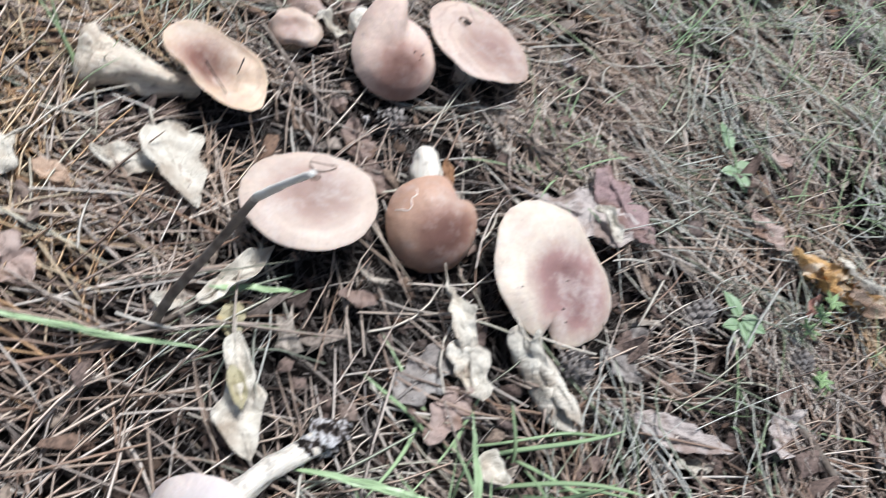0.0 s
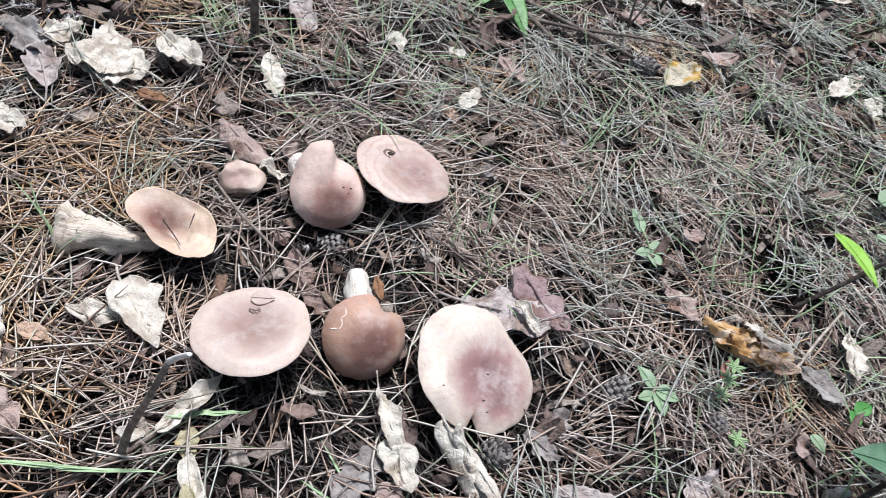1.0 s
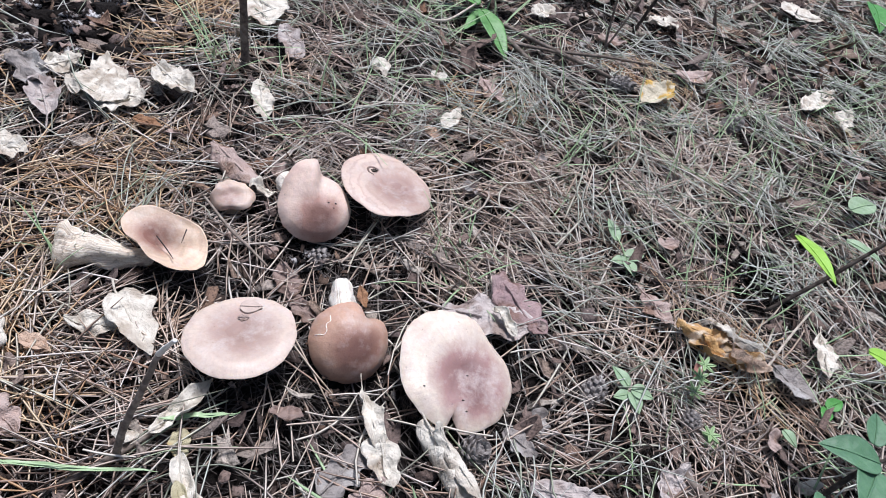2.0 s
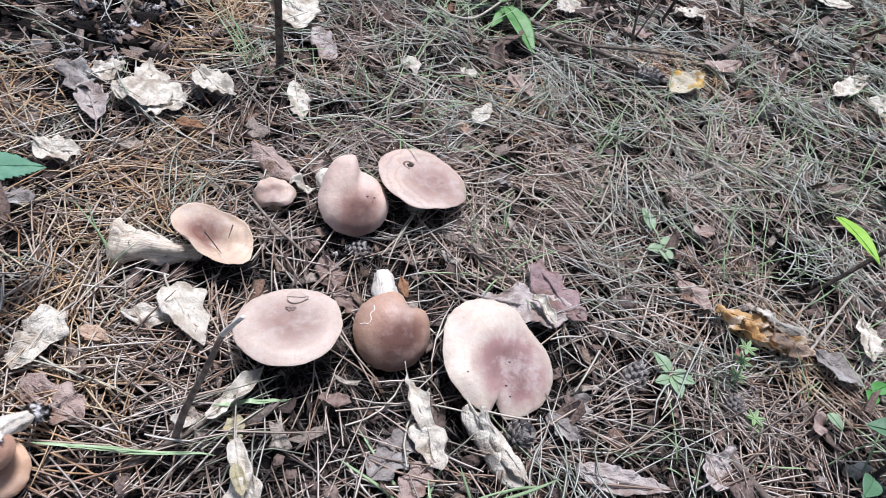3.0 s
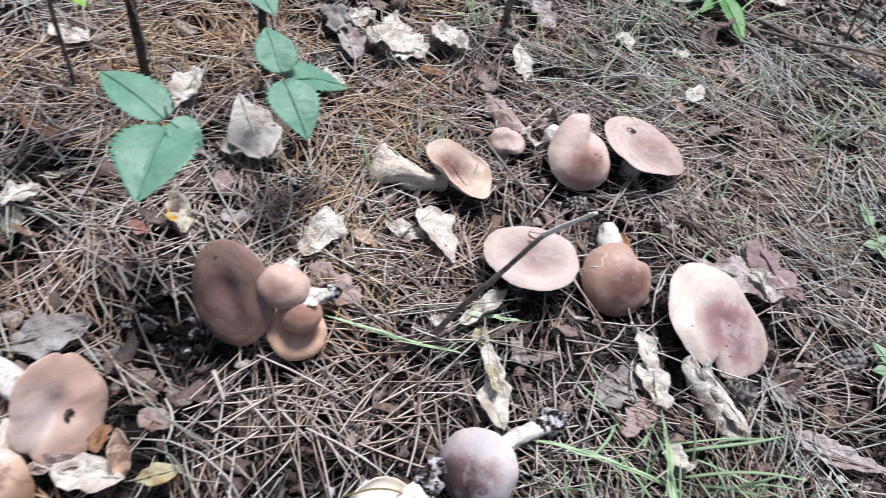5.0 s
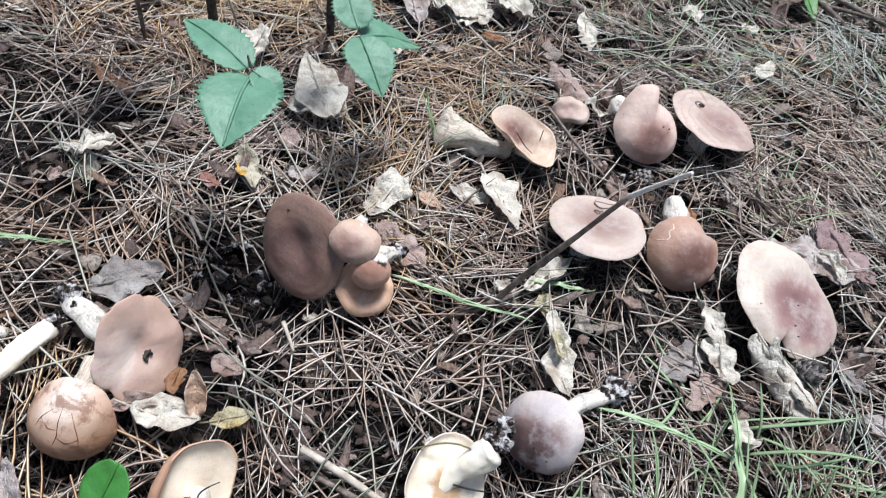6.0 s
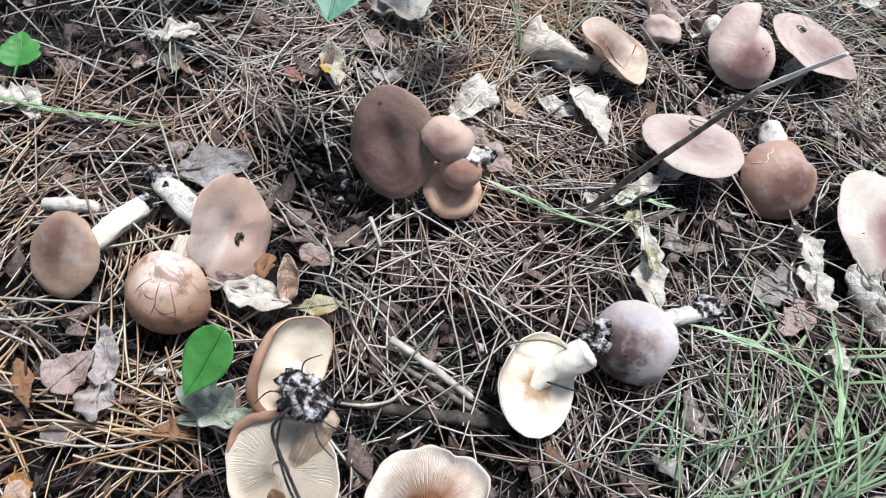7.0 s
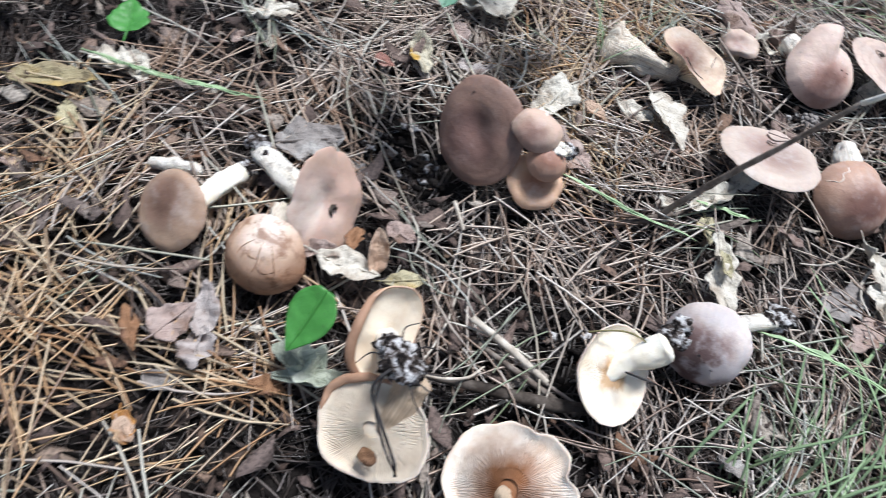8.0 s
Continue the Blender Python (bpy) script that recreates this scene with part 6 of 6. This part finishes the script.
def green_shoot(label, foot, tops, leaves, mat, stem_mat=None, r=0.0022, name="green_shoot"):
    base = tagged(new(name), label, "plant")
    base.location = foot
    o = Vector(foot)
    for pts in tops:
        part("stem", tube("stem", [Vector(p) - o for p in pts], [r] * (len(pts) - 1) + [r * 0.6], 8, 0.15, next(SEEDS), steps=16), stem_mat or TWIG_DARK, base)
    for a, b, w in leaves:
        leaf("", a, b, w, mat, "ovate", 0.2, -0.05, crumple=0.06, stalk=0, name="leaf_blade", parent=base)


green_shoot("leaning dark shoot with lime green leaves", (0.596, 0.429, 0.0), [((0.596, 0.429, 0.0), (0.64, 0.44, 0.06), (0.69, 0.455, 0.14))],
            [((0.530, 0.412, 0.128), (0.532, 0.352, 0.135), 0.018), ((0.545, 0.30, 0.12), (0.575, 0.285, 0.115), 0.016)], LIME_LEAF)
green_shoot("leaning shoot with dark green oval leaves", (0.545, 0.224, 0.0), [((0.545, 0.224, 0.0), (0.572, 0.240, 0.03), (0.59, 0.246, 0.055))],
            [((0.584, 0.243, 0.052), (0.535, 0.258, 0.050), 0.031), ((0.580, 0.238, 0.050), (0.545, 0.205, 0.050), 0.031), ((0.538, 0.222, 0.03), (0.515, 0.205, 0.035), 0.016), ((0.59, 0.26, 0.05), (0.61, 0.29, 0.05), 0.02)], OVAL_LEAF)
green_shoot("small seedling with blue green leaves", (0.440, 0.452, 0.0), [((0.440, 0.452, 0.0), (0.434, 0.470, 0.014), (0.428, 0.488, 0.018))],
            [((0.428, 0.482, 0.018), (0.424, 0.512, 0.020), 0.014), ((0.436, 0.466, 0.012), (0.458, 0.470, 0.014), 0.017), ((0.436, 0.462, 0.012), (0.440, 0.440, 0.012), 0.015), ((0.436, 0.462, 0.012), (0.418, 0.458, 0.010), 0.012)], SEEDLING_LEAF, GRASS, 0.001, "seedling")
green_shoot("pale green seedling on the needles", (0.402, 0.308, 0.0), [((0.402, 0.308, 0.0), (0.400, 0.314, 0.014))],
            [((0.400, 0.312, 0.014), (0.388, 0.330, 0.016), 0.013), ((0.402, 0.310, 0.014), (0.420, 0.302, 0.015), 0.015), ((0.402, 0.308, 0.013), (0.404, 0.288, 0.013), 0.013), ((0.400, 0.306, 0.012), (0.384, 0.302, 0.012), 0.011)], SEEDLING_LEAF, GRASS, 0.001, "seedling")
green_shoot("seedling with small leaf at the grass edge", (0.60, 0.306, 0.0), [((0.60, 0.306, 0.0), (0.602, 0.312, 0.012))],
            [((0.602, 0.312, 0.012), (0.622, 0.320, 0.014), 0.013), ((0.602, 0.312, 0.012), (0.590, 0.296, 0.012), 0.012)], GREEN_LEAF, GRASS, 0.001, "seedling")
green_shoot("tiny round-leaved green seedling", (0.545, 0.282, 0.0), [((0.545, 0.282, 0.0), (0.546, 0.280, 0.012))], [((0.543, 0.286, 0.012), (0.549, 0.270, 0.012), 0.013)], SEEDLING_LEAF, GRASS, 0.0008, "seedling")
green_shoot("broad green leaves by the far branch", (0.318, 0.915, 0.0), [((0.318, 0.915, 0.0), (0.312, 0.905, 0.03)), ((0.318, 0.915, 0.0), (0.33, 0.94, 0.045))],
            [((0.310, 0.900, 0.030), (0.346, 0.812, 0.008), 0.034), ((0.305, 0.910, 0.030), (0.258, 0.955, 0.030), 0.034), ((0.312, 0.925, 0.040), (0.305, 1.0, 0.04), 0.036), ((0.322, 0.925, 0.040), (0.375, 0.965, 0.03), 0.030), ((0.318, 0.912, 0.020), (0.285, 0.862, 0.012), 0.022)], BROAD_LEAF, GRASS, 0.0014, "seedling")
green_shoot("green leaf in the far corner", (1.22, 1.28, 0.0), [((1.22, 1.28, 0.0), (1.22, 1.28, 0.03))], [((1.26, 1.35, 0.03), (1.21, 1.22, 0.02), 0.05)], GREEN_LEAF, GRASS, 0.0014, "seedling")
green_shoot("grey green leaves at the far side", (0.79, 0.60, 0.0), [((0.79, 0.60, 0.0), (0.79, 0.60, 0.03))], [((0.77, 0.59, 0.03), (0.82, 0.61, 0.03), 0.03), ((0.73, 0.53, 0.03), (0.765, 0.50, 0.03), 0.018)], SEEDLING_LEAF, GRASS, 0.0012, "seedling")
green_shoot("lime green leaf over the litter edge", (-0.36, 0.40, 0.0), [((-0.36, 0.40, 0.0), (-0.345, 0.385, 0.10), (-0.32, 0.36, 0.15))], [((-0.335, 0.37, 0.148), (-0.275, 0.335, 0.140), 0.034), ((-0.33, 0.36, 0.146), (-0.34, 0.30, 0.14), 0.03)], LIME_LEAF, TWIG, 0.002)


def bedstraw(foot, height):
    base = tagged(new("bedstraw"), "small bedstraw shoot with whorls of leaves", "plant")
    base.location = foot
    part("stem", tube("stem", [(0, 0, 0), (-0.002, 0.006, height * 0.5), (-0.006, 0.014, height)], [0.0007, 0.0006, 0.0005], 6, 0.1, 1, steps=8), GRASS, base)
    for f in (0.35, 0.7, 1.0):
        for k in range(6):
            a = k * math.pi / 3 + f * 2
            c = Vector(foot) + Vector((-0.006 * f, 0.014 * f, height * f))
            leaf("", c, c + Vector((math.cos(a) * 0.0095, math.sin(a) * 0.0095, 0.002)), 0.0034, WHORL_LEAF, "long", 0.1, 0.0, crumple=0.02, stalk=0, name="leaf_blade", parent=base)


bedstraw((0.464, 0.308, 0.0), 0.044)
bedstraw((0.474, 0.262, -0.004), 0.014)


def blade_mesh(L, w, lean, droop, seed):
    n = 9
    rows = []
    for i in range(n):
        t = i / (n - 1)
        x = L * (math.sin(lean) * t + droop * t * t)
        z = L * (math.cos(lean) * t - 0.5 * droop * t * t)
        k = w * (0.75 + 0.5 * t) * (1 - t) ** 0.45 + 0.0001
        y = 0.06 * L * math.sin(t * 3 + seed)
        rows.append([(x, y - k / 2, z + k * 0.12), (x, y, z), (x, y + k / 2, z + k * 0.12), (x, y, z - 0.0003)])
    return lattice("blade", rows, True)


def grass_tuft(label, foot, n, length, lean, seed, spread=0.012, width=0.0026, aim=None, mat=None):
    rng = random.Random(seed)
    base = tagged(new("grass_tuft"), label, "grass", "grass tufts")
    base.location = foot
    for k in range(n):
        L = rng.uniform(*length)
        me = blade_mesh(L, rng.uniform(0.7, 1.3) * width, rng.uniform(*lean), rng.uniform(0.1, 0.45), rng.uniform(0, 6))
        a = rng.uniform(0, 360) if aim is None else rng.gauss(aim, 45)
        part("blade", me, mat or GRASS, base, "", pose(rng.gauss(0, spread), rng.gauss(0, spread), 0, 0, 0, a))


grass_tuft("fresh green grass tuft in needles", (0.120, 0.062, -0.004), 13, (0.032, 0.072), (0.1, 0.7), 1, 0.014, 0.0022, 80)
grass_tuft("fresh green grass tuft in needles", (0.160, 0.085, -0.004), 13, (0.040, 0.085), (0.1, 0.7), 2, 0.016, 0.0022, 95)
grass_tuft("fresh green grass tuft in needles", (0.200, 0.115, -0.004), 13, (0.040, 0.085), (0.1, 0.7), 3, 0.018, 0.0022, 80)
grass_tuft("fresh green grass tuft in needles", (0.230, 0.165, -0.004), 8, (0.04, 0.08), (0.2, 0.9), 4, 0.016, 0.003, 70)
grass_tuft("fresh green grass tuft in needles", (0.260, 0.125, -0.004), 13, (0.040, 0.076), (0.1, 0.7), 5, 0.018, 0.0022, 100)
grass_tuft("pale green grass blades over the litter", (0.215, 0.085, -0.004), 14, (0.045, 0.085), (0.1, 0.8), 61, 0.018, 0.003, 95)
grass_tuft("pale green grass blades over the litter", (0.265, 0.120, -0.004), 14, (0.045, 0.085), (0.1, 0.8), 62, 0.018, 0.003, 110)
grass_tuft("pale green grass blades over the litter", (0.165, 0.055, -0.004), 10, (0.040, 0.075), (0.1, 0.8), 63, 0.016, 0.0028, 80)
grass_tuft("green grass low among needles", (0.20, 0.20, -0.004), 8, (0.03, 0.07), (0.6, 1.3), 6, 0.02)
grass_tuft("thin green grass beside a large cap", (0.255, 0.415, -0.004), 16, (0.03, 0.07), (0.3, 1.2), 7, 0.012, 0.0016)
grass_tuft("thin green grass beside a large cap", (0.262, 0.455, -0.004), 14, (0.03, 0.07), (0.3, 1.2), 8, 0.014, 0.0016)
grass_tuft("green grass by the far branch", (0.25, 0.90, -0.004), 22, (0.05, 0.11), (0.4, 1.3), 9, 0.035)
grass_tuft("green grass by the far branch", (0.31, 0.88, -0.004), 18, (0.05, 0.11), (0.4, 1.3), 10, 0.03)
grass_tuft("thin grass by a sapling stem", (-0.02, 0.69, -0.004), 14, (0.05, 0.10), (0.4, 1.3), 11, 0.02, 0.0018)
grass_tuft("thin upright grass by a torn stem", (-0.068, 0.376, -0.004), 7, (0.04, 0.07), (0.05, 0.5), 12, 0.004, 0.0018)
grass_tuft("wispy grass on the open side", (0.62, 0.66, -0.004), 20, (0.05, 0.10), (0.5, 1.3), 13, 0.05, 0.0016)
grass_tuft("wispy grass on the open side", (0.74, 0.78, -0.004), 20, (0.05, 0.11), (0.5, 1.3), 14, 0.06, 0.0016)
grass_tuft("wispy grass on the open side", (0.58, 0.60, -0.004), 16, (0.05, 0.10), (0.5, 1.3), 15, 0.05, 0.0016)
grass_tuft("wispy grass on the open side", (0.90, 1.02, -0.004), 20, (0.05, 0.12), (0.5, 1.3), 16, 0.07, 0.0018)
grass_tuft("green grass at the open edge", (0.56, 0.26, -0.004), 10, (0.03, 0.07), (0.4, 1.3), 17, 0.02, 0.0018)
grass_tuft("green grass at the open edge", (0.42, 0.22, -0.004), 10, (0.03, 0.06), (0.5, 1.3), 18, 0.02, 0.0018)
grass_tuft("green grass at the open edge", (0.62, 0.36, -0.004), 12, (0.04, 0.08), (0.4, 1.3), 19, 0.025, 0.0018)


for k, (gx, gy) in enumerate(((0.70, 0.58), (0.78, 0.66), (0.66, 0.80), (0.88, 0.84), (0.98, 0.92), (0.47, 0.70), (0.40, 0.60), (1.06, 1.08), (0.55, 0.47), (0.13, 0.60), (0.20, 0.72))):
    grass_tuft("wispy grass on the open side", (gx, gy, -0.004), 22, (0.04, 0.10), (0.3, 1.3), 40 + k, 0.035, 0.0017)


def lying_blade(label, a, b, w, bend=0.03):
    ob = leaf(label, a, b, w, GRASS, "long", 0.25, bend, crumple=0.25, stalk=0, name="lying_grass", group="")
    tagged(ob, "", "grass")


lying_blade("broad green grass blade lying on needles", (-0.060, 0.214, 0.018), (0.048, 0.216, 0.012), 0.0034)
lying_blade("long green grass blade in the litter", (-0.40, 0.138, 0.010), (-0.27, 0.165, 0.012), 0.004)
lying_blade("green grass blade by a curled leaf", (0.040, 0.250, 0.014), (0.09, 0.26, 0.014), 0.0035)
lying_blade("pale green blade over the grass", (0.10, 0.165, 0.022), (0.205, 0.150, 0.030), 0.004, -0.08)
lying_blade("pale green blade over the grass", (0.195, 0.09, 0.025), (0.185, 0.20, 0.040), 0.0045, -0.06)
